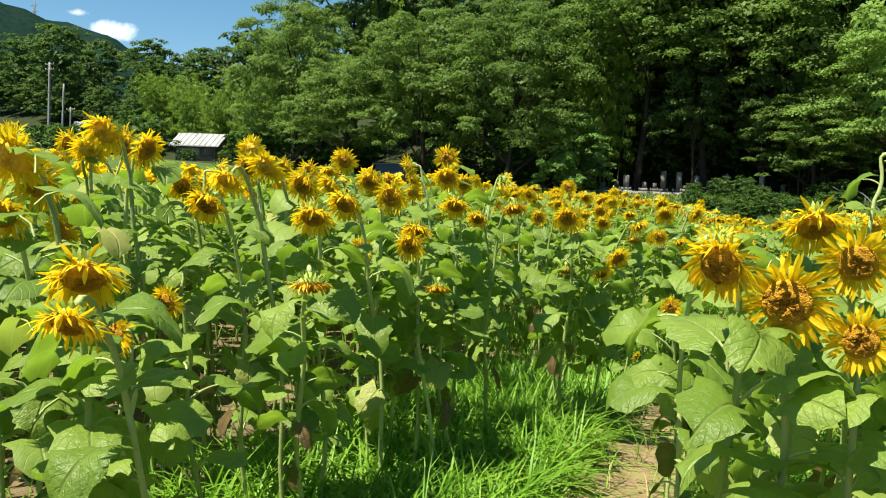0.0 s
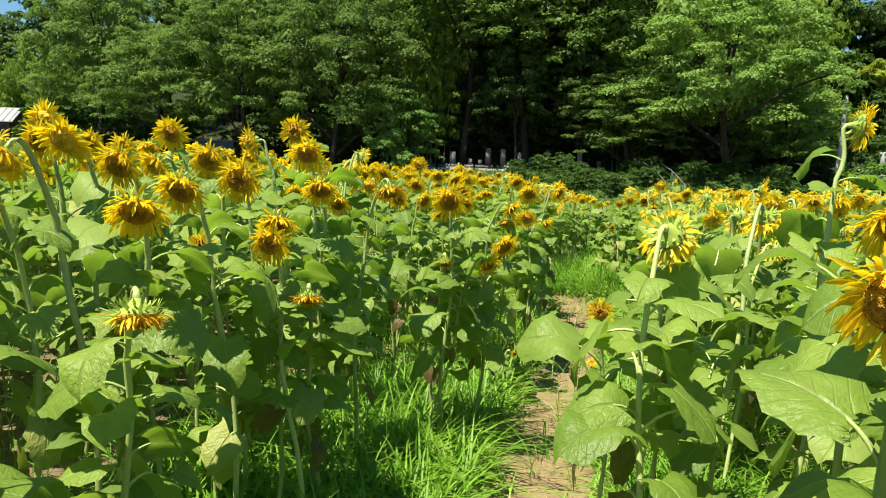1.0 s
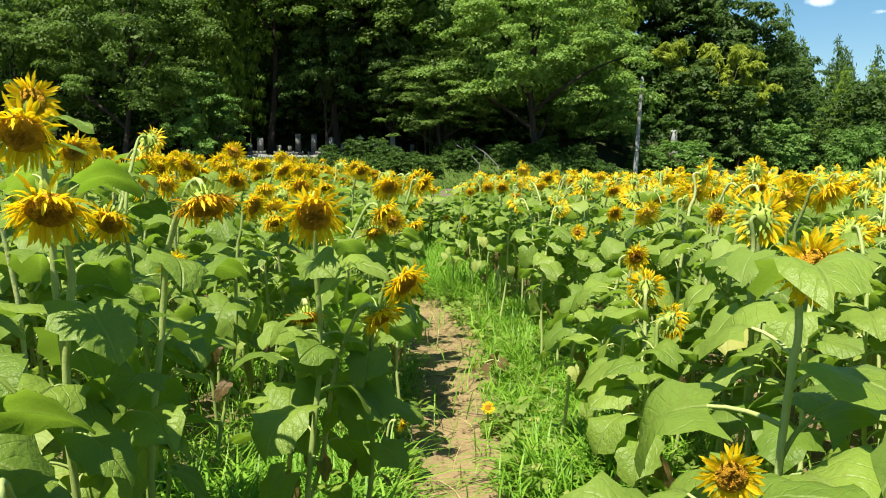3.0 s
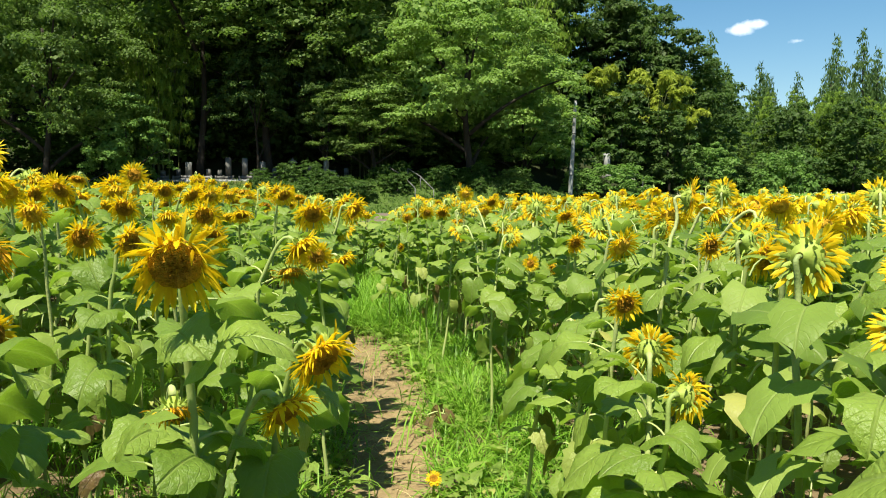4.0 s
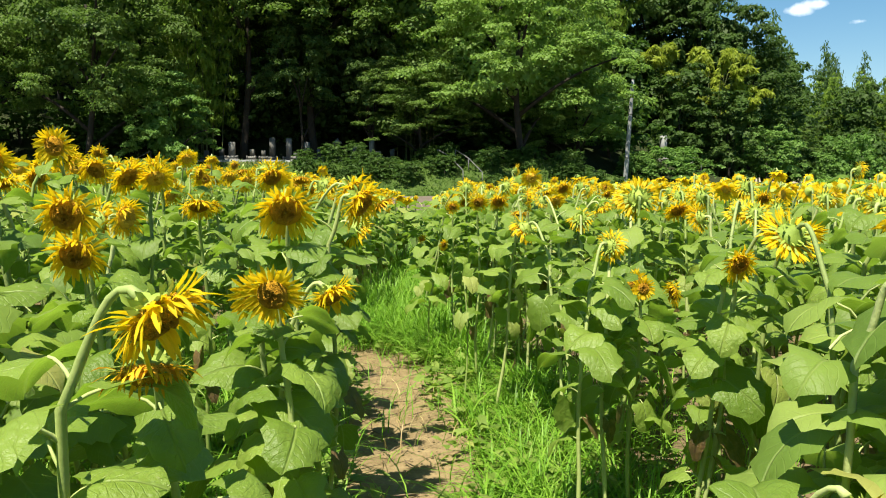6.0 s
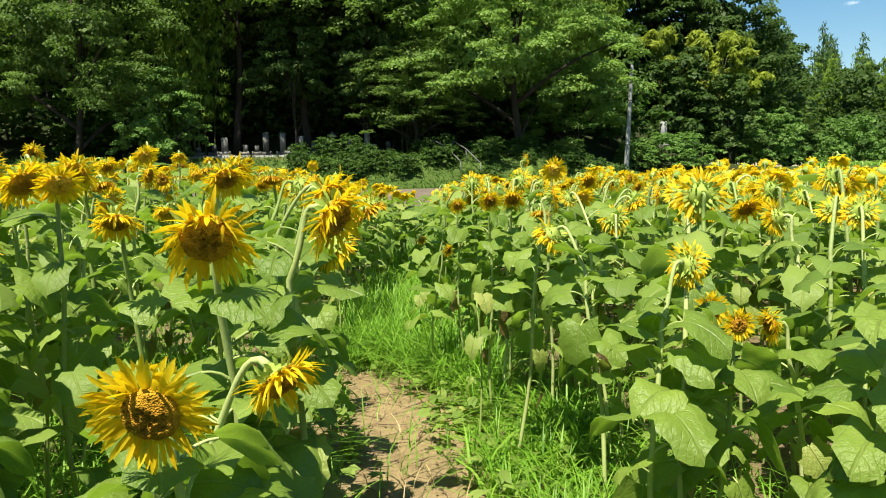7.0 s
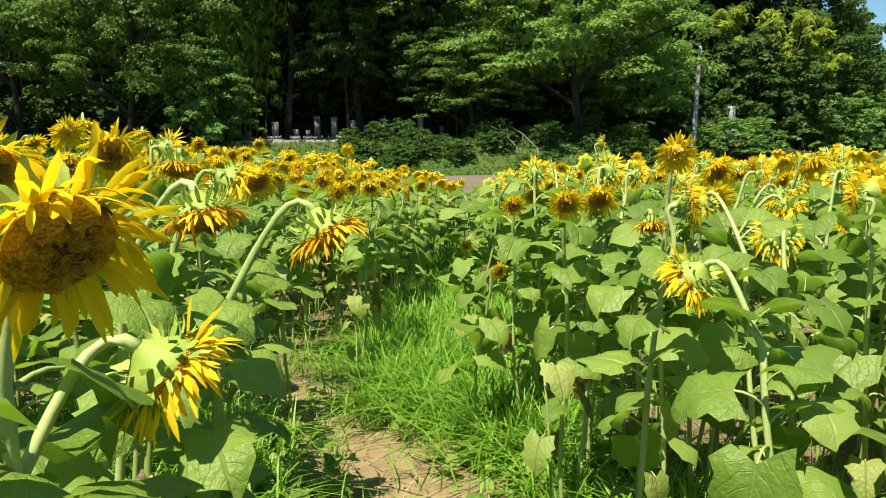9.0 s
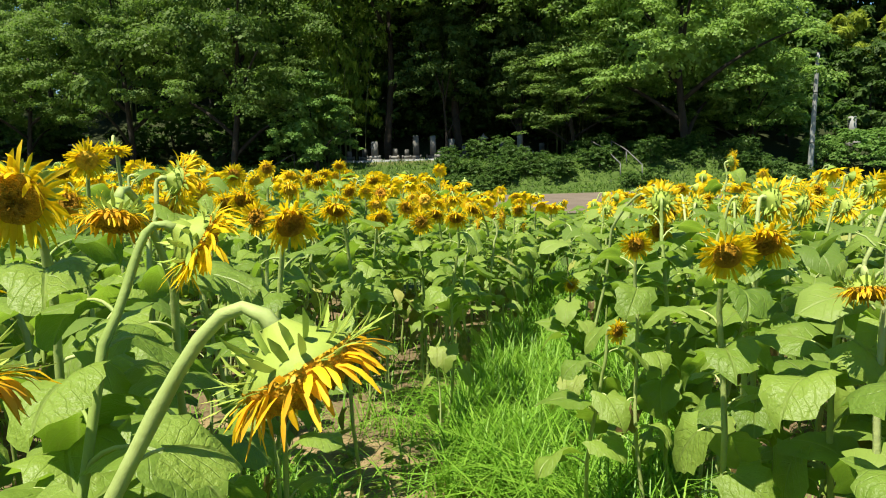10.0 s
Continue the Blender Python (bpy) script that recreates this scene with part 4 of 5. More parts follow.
sunflower(-1.19, 6.33, 1.58, 0.17, 5, 30, 2)
sunflower(-1.58, 6.67, 1.71, 0.16, 0, 25, 0)
sunflower(-2.08, 4.86, 1.67, 0.17, 0, 15, 0)
sunflower(-2.40, 5.41, 1.70, 0.16, 10, 20, 2)
sunflower(-1.94, 5.34, 1.70, 0.18, 0, 20, 2)
sunflower(-1.62, 5.38, 1.51, 0.17, 15, 30, 1)
sunflower(-0.64, 5.84, 1.35, 0.15, 15, 60, 1)
sunflower(-0.65, 5.80, 1.28, 0.15, 5, 25, 2, 6)
sunflower(-0.97, 5.90, 1.245, 0.115, 0, 10, 0)
sunflower(-0.52, 5.84, 1.09, 0.13, 20, 72, 1)
sunflower(-0.45, 4.73, 1.19, 0.17, 40, 80, 1)
sunflower(-0.92, 6.09, 1.50, 0.18, 5, 20, 2)
sunflower(-0.86, 6.60, 1.625, 0.17, 10, 40, 2)
sunflower(-1.51, 7.93, 1.81, 0.19, 5, 12, 0)
sunflower(-0.71, 6.40, 1.47, 0.16, 15, 50, 1)
sunflower(-0.52, 6.76, 1.468, 0.18, 45, 68, 1)
sunflower(-0.34, 7.18, 1.425, 0.18, 8, 28, 2)
sunflower(-0.93, 7.73, 1.21, 0.12, 60, 10, 0)
sunflower(-0.10, 7.44, 1.195, 0.16, 45, 35, 2)
sunflower(-0.17, 7.36, 1.10, 0.14, 55, 45, 2, 6)
sunflower(-0.40, 7.37, 1.10, 0.13, 20, 70, 1)
sunflower(-1.02, 7.41, 1.39, 0.15, 0, 40, 1)
sunflower(-0.17, 8.42, 0.44, 0.07, 70, 15, 0, 4, 0.5, 0.08)
sunflower(-0.85, 9.77, 1.47, 0.16, 5, 25, 2)
sunflower(-0.80, 9.70, 1.37, 0.15, 5, 30, 2)
sunflower(-1.46, 9.81, 1.55, 0.17, 10, 45, 1)
sunflower(-1.25, 9.82, 1.51, 0.16, 0, 30, 2)
sunflower(-0.87, 9.14, 1.30, 0.16, 30, 60, 1)
sunflower(-0.28, 8.76, 1.365, 0.16, 70, 45, 2)
sunflower(-0.33, 8.87, 1.26, 0.16, 15, 70, 1)
sunflower(-0.42, 10.43, 1.45, 0.165, 5, 30, 2)
sunflower(-0.30, 9.69, 1.27, 0.145, 0, 18, 0)
sunflower(-0.29, 10.72, 1.095, 0.12, 90, 15, 2)
sunflower(-1.76, 11.7, 1.73, 0.18, 0, 15, 0)
sunflower(-1.33, 11.9, 1.61, 0.18, 5, 25, 2)
sunflower(-1.53, 11.63, 1.615, 0.17, 0, 35, 1)
sunflower(-0.36, 10.22, 1.466, 0.19, 8, 32, 2)
sunflower(-0.36, 9.82, 1.245, 0.15, 10, 15, 0)
sunflower(-0.16, 10.63, 1.48, 0.19, 62, 30, 2)
sunflower(-0.24, 11.14, 1.515, 0.19, 50, 35, 2)
sunflower(-0.26, 11.40, 1.335, 0.175, 130, 50, 1)
sunflower(-0.93, 11.25, 1.45, 0.16, 15, 60, 1)
sunflower(-0.20, 10.07, 1.215, 0.15, 60, 45, 2)
sunflower(-0.72, 11.83, 1.58, 0.17, 30, 40, 1)
sunflower(-0.35, 11.82, 1.49, 0.18, 62, 74, 1)
sunflower(-0.20, 12.13, 1.435, 0.22, 95, 63, 1)
sunflower(-0.86, 12.60, 1.61, 0.17, 15, 25, 2)
sunflower(-0.70, 12.63, 1.57, 0.15, 5, 70, 1)
sunflower(-1.15, 13.71, 1.64, 0.17, 145, 15, 2)
sunflower(-0.57, 12.66, 1.53, 0.18, 130, 35, 1)
sunflower(-0.76, 13.61, 1.51, 0.16, 35, 30, 2)
sunflower(-1.05, 14.97, 1.50, 0.16, 5, 55, 1)
sunflower(-0.65, 15.89, 1.41, 0.14, 5, 45, 1)
sunflower(-0.99, 17.1, 1.38, 0.15, 0, 40, 1)
sunflower(-1.34, 16.8, 1.38, 0.14, 10, 40, 2)
# beside the path, east bed
sunflower(0.91, 4.20, 1.375, 0.155, -15, 25, 1, 11, 0.85)
sunflower(1.03, 4.31, 1.30, 0.18, 0, 12, 0, 11, 0.85)
sunflower(1.16, 4.67, 1.375, 0.16, 5, 15, 0, 11, 0.95)
sunflower(1.17, 4.36, 1.228, 0.13, 0, 5, 0, 11, 0.8)
sunflower(1.06, 4.77, 1.457, 0.17, 10, 50, 1)
sunflower(1.30, 6.16, 1.737, 0.15, 100, 5, 0)
sunflower(0.48, 6.07, 1.075, 0.092, -5, 5, 0, 9, 1.1)
sunflower(0.26, 9.62, 0.17, 0.075, 0, -50, 0, 3, 0.4, 0.05)
sunflower(0.69, 5.75, 1.365, 0.18, 160, 35, 2, 19, 1.0, 0.3)
sunflower(0.71, 6.34, 1.365, 0.13, 5, 0, 0, 11, 1.1)
sunflower(0.80, 8.20, 1.205, 0.11, 5, 15, 2)
sunflower(1.29, 8.28, 1.34, 0.15, 20, 20, 2)
sunflower(0.89, 8.66, 1.15, 0.13, 60, 12, 2)
sunflower(0.75, 7.80, 1.13, 0.13, 165, -10, 0)
sunflower(0.815, 7.70, 1.03, 0.13, 120, 10, 2)
sunflower(0.80, 8.89, 1.015, 0.11, 20, 50, 1)
sunflower(0.985, 11.02, 1.115, 0.09, 0, 0, 0)
sunflower(0.90, 11.24, 1.286, 0.13, 160, 20, 2)
sunflower(1.12, 10.31, 1.287, 0.12, 10, 20, 2)
sunflower(1.90, 10.86, 1.436, 0.15, 5, 60, 1)
sunflower(3.38, 13.96, 1.654, 0.15, 90, 10, 2)
sunflower(0.42, 13.52, 1.413, 0.13, 0, 25, 0)
sunflower(0.26, 14.70, 1.345, 0.115, 0, 20, 0)
sunflower(1.22, 12.10, 1.47, 0.21, 172, 8, 0)
sunflower(1.065, 11.50, 1.08, 0.12, 5, 0, 0)
sunflower(0.87, 11.15, 1.28, 0.13, 130, 25, 2)
sunflower(1.19, 11.29, 1.06, 0.12, -80, 10, 2)
sunflower(0.65, 12.55, 1.275, 0.19, -135, 48, 1)
sunflower(0.70, 13.37, 1.342, 0.15, 0, 75, 1)
sunflower(0.685, 14.32, 1.52, 0.17, 140, 20, 2)
sunflower(1.10, 14.04, 1.51, 0.17, 20, 35, 2)
sunflower(1.08, 17.50, 1.70, 0.15, 100, -5, 0)
sunflower(0.39, 15.09, 1.503, 0.17, 175, 10, 0)
sunflower(0.595, 13.94, 1.41, 0.165, 0, 35, 2)
sunflower(0.384, 15.15, 1.37, 0.12, 0, 20, 2)
sunflower(-0.04, 16.52, 0.95, 0.10, 5, 20, 2, 7, 0.8)
sunflower(0.18, 14.53, 1.03, 0.09, 40, 10, 0, 8, 0.9)
LEAD = len(placed)


def seedling(x, y, h, turns):
    """A stunted plant in the aisle with a few pale leaves."""
    e = new("sunflower_seedling")
    gz = float(ground_z(x, y))
    e.location = (x, y, gz)
    tagged(e, "stunted young sunflower with pale yellow heart-shaped leaves", "sunflower", "stunted seedlings")
    t = np.linspace(0, 1, 7)
    part("stem", Shape().tube(np.stack([0.03 * np.sin(t * 3), 0 * t, t * h - 0.02], -1), np.linspace(0.006, 0.004, 7), 7).mesh("stem", [stem_mat]), e)
    for i, a in enumerate(turns):
        part("leaf", yellow_leaf_meshes[i % 3], e, "", Matrix.LocRotScale((0.02, 0, h * (0.95 - 0.25 * i)), Euler((0, 0, radians(a))), (0.62, 0.62, 0.62)))


# added brown leaf shapes stand in for a dark, shadowy spot on the ground
shadow_patch = new("dead_leaf_pile")
shadow_patch.location = (0.34, 10.9, 0.0)
tagged(shadow_patch, "made-up dark leaf shapes filling a shadowy patch at the path's edge", "dead leaves")
for i in range(6):
    part("dead_leaf", dry_leaf_meshes[i % 2], shadow_patch, "", Matrix.LocRotScale((0.05 * math.cos(i * 2.4), 0.04 * math.sin(i * 2.4), 0.11 + 0.01 * i), Euler((0.3, 0.2 * i, i * 1.3)), (0.9, 0.9, 0.6)))

seedling(-0.08, 16.0, 0.5, (180, 60))
seedling(0.02, 15.6, 0.62, (150, 240, 30))
seedling(-0.8, 15.9, 0.7, (190, 110, 20))
seedling(0.30, 13.1, 0.95, (200, 150, 90))


# ---- the rest of the field ----
def in_field(x, y):
    """Whether a stem may stand here: both beds, clear of the path and its grassy verges."""
    if y > 23.2 + 0.4 * math.sin(x * 1.3):
        return False
    left = np.interp(y, [-6, 2, 4, 6, 8, 11.8, 12.8, 14, 15, 16.5, 22], [0.1, -0.35, -0.55, -0.62, -0.5, -0.55, -0.98, -1.05, -1.3, -0.62, -0.28])
    right = np.interp(y, [-6, 2, 3.2, 4, 6, 8, 11, 12.5, 15, 18, 22], [2.5, 1.9, 1.3, 1.0, 0.75, 0.75, 0.75, 0.66, 0.5, 0.25, 0.04])
    return (x < left or x > right) and float(tread(x, y)) > 1.5


WAY = ((1.13, 2.47), (0.62, 3.15), (0.27, 3.9), (0.06, 4.84), (0.06, 7.0), (0.1, 9.0), (0.13, 10.4), (0.08, 11.4))


def clear_of_walk(x, y, gap):
    """Whether a stem stands that far from the line on which people pass."""
    for (ax, ay), (bx, by) in zip(WAY[:-1], WAY[1:]):
        ex, ey = bx - ax, by - ay
        k = min(1.0, max(0.0, ((x - ax) * ex + (y - ay) * ey) / (ex * ex + ey * ey)))
        if math.hypot(x - ax - k * ex, y - ay - k * ey) < gap:
            return False
    return True


def crowd(x0, x1, y0, y1, gap, taken, seed):
    """Stems at an even but irregular spacing."""
    r = np.random.default_rng(seed)
    cells, out = {}, []
    for p in taken:
        cells.setdefault((int(p[0] // gap), int(p[1] // gap)), []).append(p)
    for _ in range(int((x1 - x0) * (y1 - y0) / gap ** 2 * 3.0)):
        x, y = r.uniform(x0, x1), r.uniform(y0, y1)
        if not in_field(x, y):
            continue
        cx, cy = int(x // gap), int(y // gap)
        if any(math.hypot(x - p[0], y - p[1]) < gap for i in (-1, 0, 1) for j in (-1, 0, 1) for p in cells.get((cx + i, cy + j), ())):
            continue
        cells.setdefault((cx, cy), []).append((x, y))
        out.append((x, y))
    return out


def head_height(x, y):
    west = 1.5 + 0.16 * float(step(-0.6, -2.5, x)) - 0.10 * float(step(12.5, 16, y)) * float(step(-2.2, -1.0, x))
    east = 1.41 + 0.04 * float(step(1.2, 3, x)) + 0.03 * float(step(11, 15, y))
    low = 0.3 * math.exp(-((x + 0.1) / 0.35) ** 2) * float(step(15.5, 17, y))
    return (west if x < 0 else east) - low


def mood(x, r):
    """Which way a head looks and how far it hangs."""
    if x < 0:
        turn = r.normal(10, 26) if r.uniform() < 0.8 else r.normal(95, 45)
    else:
        turn = r.normal(5, 28) if r.uniform() < 0.42 else r.normal(140, 45)
    nod = float(np.clip(r.normal(38 if abs(turn) < 70 else 24, 20), -5, 85))
    return turn, nod


def sparse(p):
    """A grassy gap where few plants came up."""
    return (-1.3 < p[0] < 0 and 5.4 < p[1] < 8.4) or math.hypot(p[0] - 1.13, p[1] - 2.47) < 2.15


fill = crowd(-2.6, 3.0, 2.2, 19.5, 0.37, placed, 5)
fill = [p for p in fill if clear_of_walk(p[0], p[1], 1.1 if p[0] > 0.3 else 0.85) and not sparse(p)]
fill.sort(key=lambda p: abs(p[0] - float(track(p[1]))) + 0.06 * max(0.0, p[1] - 12))
for x, y in fill[:300 - LEAD]:
    turn, nod = mood(x, pr)
    east = x > float(track(y))
    z = head_height(x, y) - abs(pr.normal(0, 0.08 if east else 0.11)) + (0.06 if east or pr.uniform() < 0.85 else 0.16) - (0.1 if east and y < 9 else 0)
    if not clear_of_walk(x, y, 1.3):
        z = min(z, 1.4)
    sunflower(x, y, z, pr.uniform(0.11, 0.155) if east else pr.uniform(0.13, 0.185), turn, nod, None, 14)

# mid and far plants, one mass
lo_leaf = [leaf_shape(60 + i, 0.21, 0.19, 0.1, lift, droop, 0.07, 5, 3, 0) for i, (lift, droop) in enumerate(((14, 45), (-2, 60), (-16, 55)))]


def lo_head(seed, nod):
    r = np.random.default_rng(seed)
    a = math.radians(nod)
    down = np.array([0, -math.cos(a), math.sin(a)])
    k = np.arange(8) * 2 * np.pi / 8
    s = Shape()
    ring = np.stack([0.036 * np.cos(k), 0.036 * np.sin(k), 0 * k], -1)
    s.grid(np.array([ring, ring * 0.55 + np.array([0, 0, 0.014]), ring * 0.05 + np.array([0, 0, 0.008])]), 3, None, True)
    s.grid(np.array([ring * 0.2 + np.array([0, 0, -0.04]), ring * 1.15 + np.array([0, 0, -0.006])]), 4, None, True)
    for i in range(22):
        t = 2 * np.pi * i / 22 + r.normal(0, 0.1)
        e = np.array([math.cos(t), math.sin(t), 0])
        out = e + np.array([0, 0, r.normal(0.35, 0.45)]) + down * r.uniform(0, 0.5)
        out /= np.linalg.norm(out)
        side = np.array([-e[1], e[0], 0]) * r.uniform(0.013, 0.018)
        l = r.uniform(0.046, 0.066)
        b = e * 0.032
        mid = b + out * l * 0.55
        tip = b + out * l + down * r.uniform(0.0, 0.022)
        s.add([b - side * 0.6, b + side * 0.6, mid + side, tip, mid - side], [(0, 1, 2, 4), (4, 2, 3)], 2)
    return s


mid_leaf = [leaf_shape(70 + i, 0.2, 0.185, 0.1, lift, droop, 0.08, 7, 5, 3) for i, (lift, droop) in enumerate(((12, 48), (-4, 60), (-22, 55), (4, 90)))]
mid_heads = {}
for n in NODS:
    for j in range(2):
        d_, p_, b_ = head_parts(300 + n + j, n, j == 0)
        s = Shape()
        for src, mi in ((d_, 3), (p_, 2), (b_, 4)):
            v, f, sz, _, uv = src.arrays()
            at_ = 0
            faces = []
            for c in sz:
                faces.append(f[at_:at_ + c].tolist())
                at_ += c
            s.add(v, faces, mi, uv)
        mid_heads[n, j] = s
lo_heads = {n: [lo_head(80 + 3 * i + j, n) for j in range(3)] for i, n in enumerate(NODS)}
more = crowd(-20, 15, 0.5, 23.8, 0.3, placed, 6)
more = [p for p in more if clear_of_walk(p[0], p[1], 0.85) and not sparse(p)]
mr = np.random.default_rng(99)
leaf_m, head_m, stem_pieces = [[], [], []], {}, []
mid_leaf_m, mid_head_m = [[], [], [], []], {}
for x, y in more:
    turn, nod = mood(x, mr)
    gz = float(ground_z(x, y))
    z = gz + head_height(x, y) - abs(mr.normal(0, 0.10)) + (0.05 if mr.uniform() < 0.88 else 0.17)
    size = mr.uniform(1.0, 1.42)
    P, F = np.array([x, y, z]), facing(turn, nod)
    line, base = stem_line(P, F, nod, mr.normal(0, 0.04, 2))
    near = abs(x) < 7
    mid_ = abs(x - float(track(y))) < 2.7 and y < 18
    pts = line[[0, 7, 10, 12, 14, 15]] if near else line[[0, 7, 11, 15]]
    if mid_:
        pts = line
    stem_pieces.append(Shape().tube(pts, np.linspace(0.0105, 0.0068, len(pts)), 6 if mid_ else 4 if near else 3, 1, False).arrays())
    n = min(NODS, key=lambda q: abs(q - nod))
    if mid_:
        mid_head_m.setdefault((n, int(mr.integers(0, 2))), []).append(head_matrix(P, F, size * 0.82))
    else:
        head_m.setdefault((n, int(mr.integers(0, 3))), []).append(head_matrix(P, F, size))
    a = mr.uniform(0, 6.28)
    count = 13 if mid_ else 10 if near else 6
    for i in range(count):
        k = (i + 0.5) / count
        zz = (0.45 if near else 0.6) * (1 - k) + (z - 0.12) * k
        a += 2.4 + mr.normal(0, 0.3)
        s = (0.65 + 0.5 * math.sin(math.pi * (0.2 + 0.62 * k))) * mr.uniform(0.8, 1.2) * (1.0 if near else 1.15)
        t1, t2 = mr.normal(0, 0.15), mr.normal(0, 0.2)
        M = np.array((Matrix.LocRotScale((base[0], base[1], zz), Euler((t1, t2, a)), (s, s, s))))
        if mid_:
            M[:3, :3] *= 0.8
            mid_leaf_m[int(mr.integers(0, 4))].append(M)
        else:
            leaf_m[int(mr.integers(0, 3))].append(M)
pieces = [scatter(lo_leaf[i], np.array(leaf_m[i])) for i in range(3)]
for (n, j), ms in head_m.items():
    pieces.append(scatter(lo_heads[n][j], np.array(ms)))
pieces += [scatter(mid_leaf[i], np.array(mid_leaf_m[i])) for i in range(4)]
for key, ms in mid_head_m.items():
    pieces.append(scatter(mid_heads[key], np.array(ms)))
pieces += stem_pieces
tagged(new("sunflower_field", joined("sunflower_field", pieces, [far_leaf_mat, far_stem_mat, far_petal_mat, far_disc_mat, bract_mat])),
       "dense field of yellow sunflowers with grey-green leaves", "sunflowers", kind="stuff")

# ---- grass and weeds ----
def blade(seed, bend, segs=4):
    t = np.linspace(0, 1, segs + 1)
    y = bend * t ** 1.7
    z = t - 0.42 * bend * t ** 2.6
    w = 0.5 * (1 - t ** 1.8) * (0.6 + 0.8 * t) + 0.02
    rows = np.stack([np.stack([-w, y, z], -1), np.stack([w, y, z], -1)], 1)
    s = Shape()
    s.grid(rows * np.array([0.03, 1, 1]))
    return s


BLADES = [blade(0, 0.45), blade(1, 0.95), blade(2, 1.5)]


def lawn(name, label, rnd, spots, heights, mat, kind_="grass", widths=1.0):
    """Blades at the given spots, as high as given."""
    spots = np.asarray(spots)
    n = len(spots)
    pick = rnd.integers(0, 3, n)
    out = []
    for b in range(3):
        sel = np.where(pick == b)[0]
        a = rnd.uniform(0, 6.28, len(sel))
        h = heights[sel]
        M = np.zeros((len(sel), 4, 4))
        wide = widths * rnd.uniform(0.24, 0.42, len(sel)) / 0.5
        M[:, 0, 0], M[:, 1, 0] = np.cos(a) * wide * 0.35, np.sin(a) * wide * 0.35
        M[:, 0, 1], M[:, 1, 1] = -np.sin(a) * h, np.cos(a) * h
        M[:, 2, 2], M[:, 3, 3] = h, 1
        M[:, 0, 3], M[:, 1, 3] = spots[sel, 0], spots[sel, 1]
        M[:, 2, 3] = ground_z(spots[sel, 0], spots[sel, 1]) - 0.01
        out.append(scatter(BLADES[b], M))
    return tagged(new(name, joined(name, out, [mat])), label, kind_, kind="stuff")


gr = np.random.default_rng(31)


def verge(n, x0, x1, y0, y1, keep):
    x, y = gr.uniform(x0, x1, n), gr.uniform(y0, y1, n)
    k = keep(x, y) > gr.uniform(0, 1, n)
    return np.stack([x[k], y[k]], -1)


def tuft(x, y, f):
    a = 0.5 + 0.5 * np.sin(f * x + 1.7 * np.sin(f * 0.7 * y)) * np.sin(f * 1.1 * y + 1.3 * np.sin(f * 0.8 * x))
    b = 0.5 + 0.5 * np.sin(f * 2.9 * x + 2.1 * np.sin(f * 1.9 * y) + 1) * np.sin(f * 2.3 * y + 1.9 * np.sin(f * 2.1 * x))
    return np.clip(1.5 * (0.6 * a + 0.4 * b) - 0.25, 0, 1)


def off_path(x, y):
    q = tread(x, y) * (1 + 0.22 * np.sin(5.1 * y + 2 * np.sin(2.3 * y)) + 0.16 * np.sin(13 * y + 4 * x))
    return step(0.88, 1.35, q) * 0.97 + 0.03 * step(0.2, 0.6, q)


beside = verge(64000, -2.2, 1.9, 2.2, 15.4, lambda x, y: off_path(x, y) * (0.25 + 0.75 * tuft(x, y, 6)) * np.exp(-np.clip(np.abs(x - track(y)) - 0.9, 0, 9) / 0.6))
mid = verge(25000, -1.0, 0.7, 15.2, 24, lambda x, y: np.exp(-((x + 0.18) / 0.55) ** 4) * (0.5 + 0.5 * tuft(x, y, 5)))
low = verge(9000, -2.6, -0.4, 10.5, 16.5, lambda x, y: off_path(x, y) * (0.35 + 0.65 * tuft(x, y, 4)))
lawn("tall_grass", "tall green grass between the stems of the bed", gr, low, gr.uniform(0.15, 0.5, len(low)), grass_mat, widths=1.7)
under = verge(26000, -5, 4.5, 3, 20, lambda x, y: 0.25 + 0.75 * np.exp(-np.clip(np.abs(x + 0.1) - 1.2, 0, 9) / 0.8) * off_path(x, y))
hb = (0.09 + 0.36 * tuft(beside[:, 0], beside[:, 1], 3.1) ** 1.2) * gr.uniform(0.5, 1.15, len(beside)) * (0.5 + 0.6 * step(0.2, 0.7, np.abs(beside[:, 0] - track(beside[:, 1]))))
lawn("verge_grass", "bright green grass along the trodden path", gr, beside, hb, grass_mat, widths=1.4)
lawn("aisle_grass", "lush tall grass filling the aisle between the beds", gr, mid, gr.uniform(0.16, 0.5, len(mid)), grass_mat, widths=1.8)
lawn("undergrowth_grass", "thin grass and weeds between the stems", gr, under, gr.uniform(0.1, 0.38, len(under)), grass_mat, widths=1.4)
clump = verge(9000, -1.5, -0.15, 5.0, 8.6, lambda x, y: off_path(x, y) * (0.4 + 0.6 * tuft(x, y, 5)))
lawn("tall_grass", "thick clump of tall bright grass beside the path", gr, clump, gr.uniform(0.18, 0.52, len(clump)), grass_mat, widths=2.0)
clump = verge(11000, 0.22, 1.1, 6.2, 13.8, lambda x, y: off_path(x, y) * tuft(x, y, 4) ** 1.3)
lawn("tall_grass", "thick strip of bright grass at the foot of the flowers", gr, clump, (0.08 + 0.34 * tuft(clump[:, 0], clump[:, 1], 2.6)) * gr.uniform(0.6, 1.2, len(clump)), grass_mat, widths=2.0)
clump = verge(15000, -0.75, 0.55, 14.0, 18.5, lambda x, y: off_path(x, y) * (0.45 + 0.55 * tuft(x, y, 4)))
lawn("tall_grass", "lush tall grass where the path leaves the aisle", gr, clump, gr.uniform(0.22, 0.6, len(clump)), grass_mat, widths=1.7)
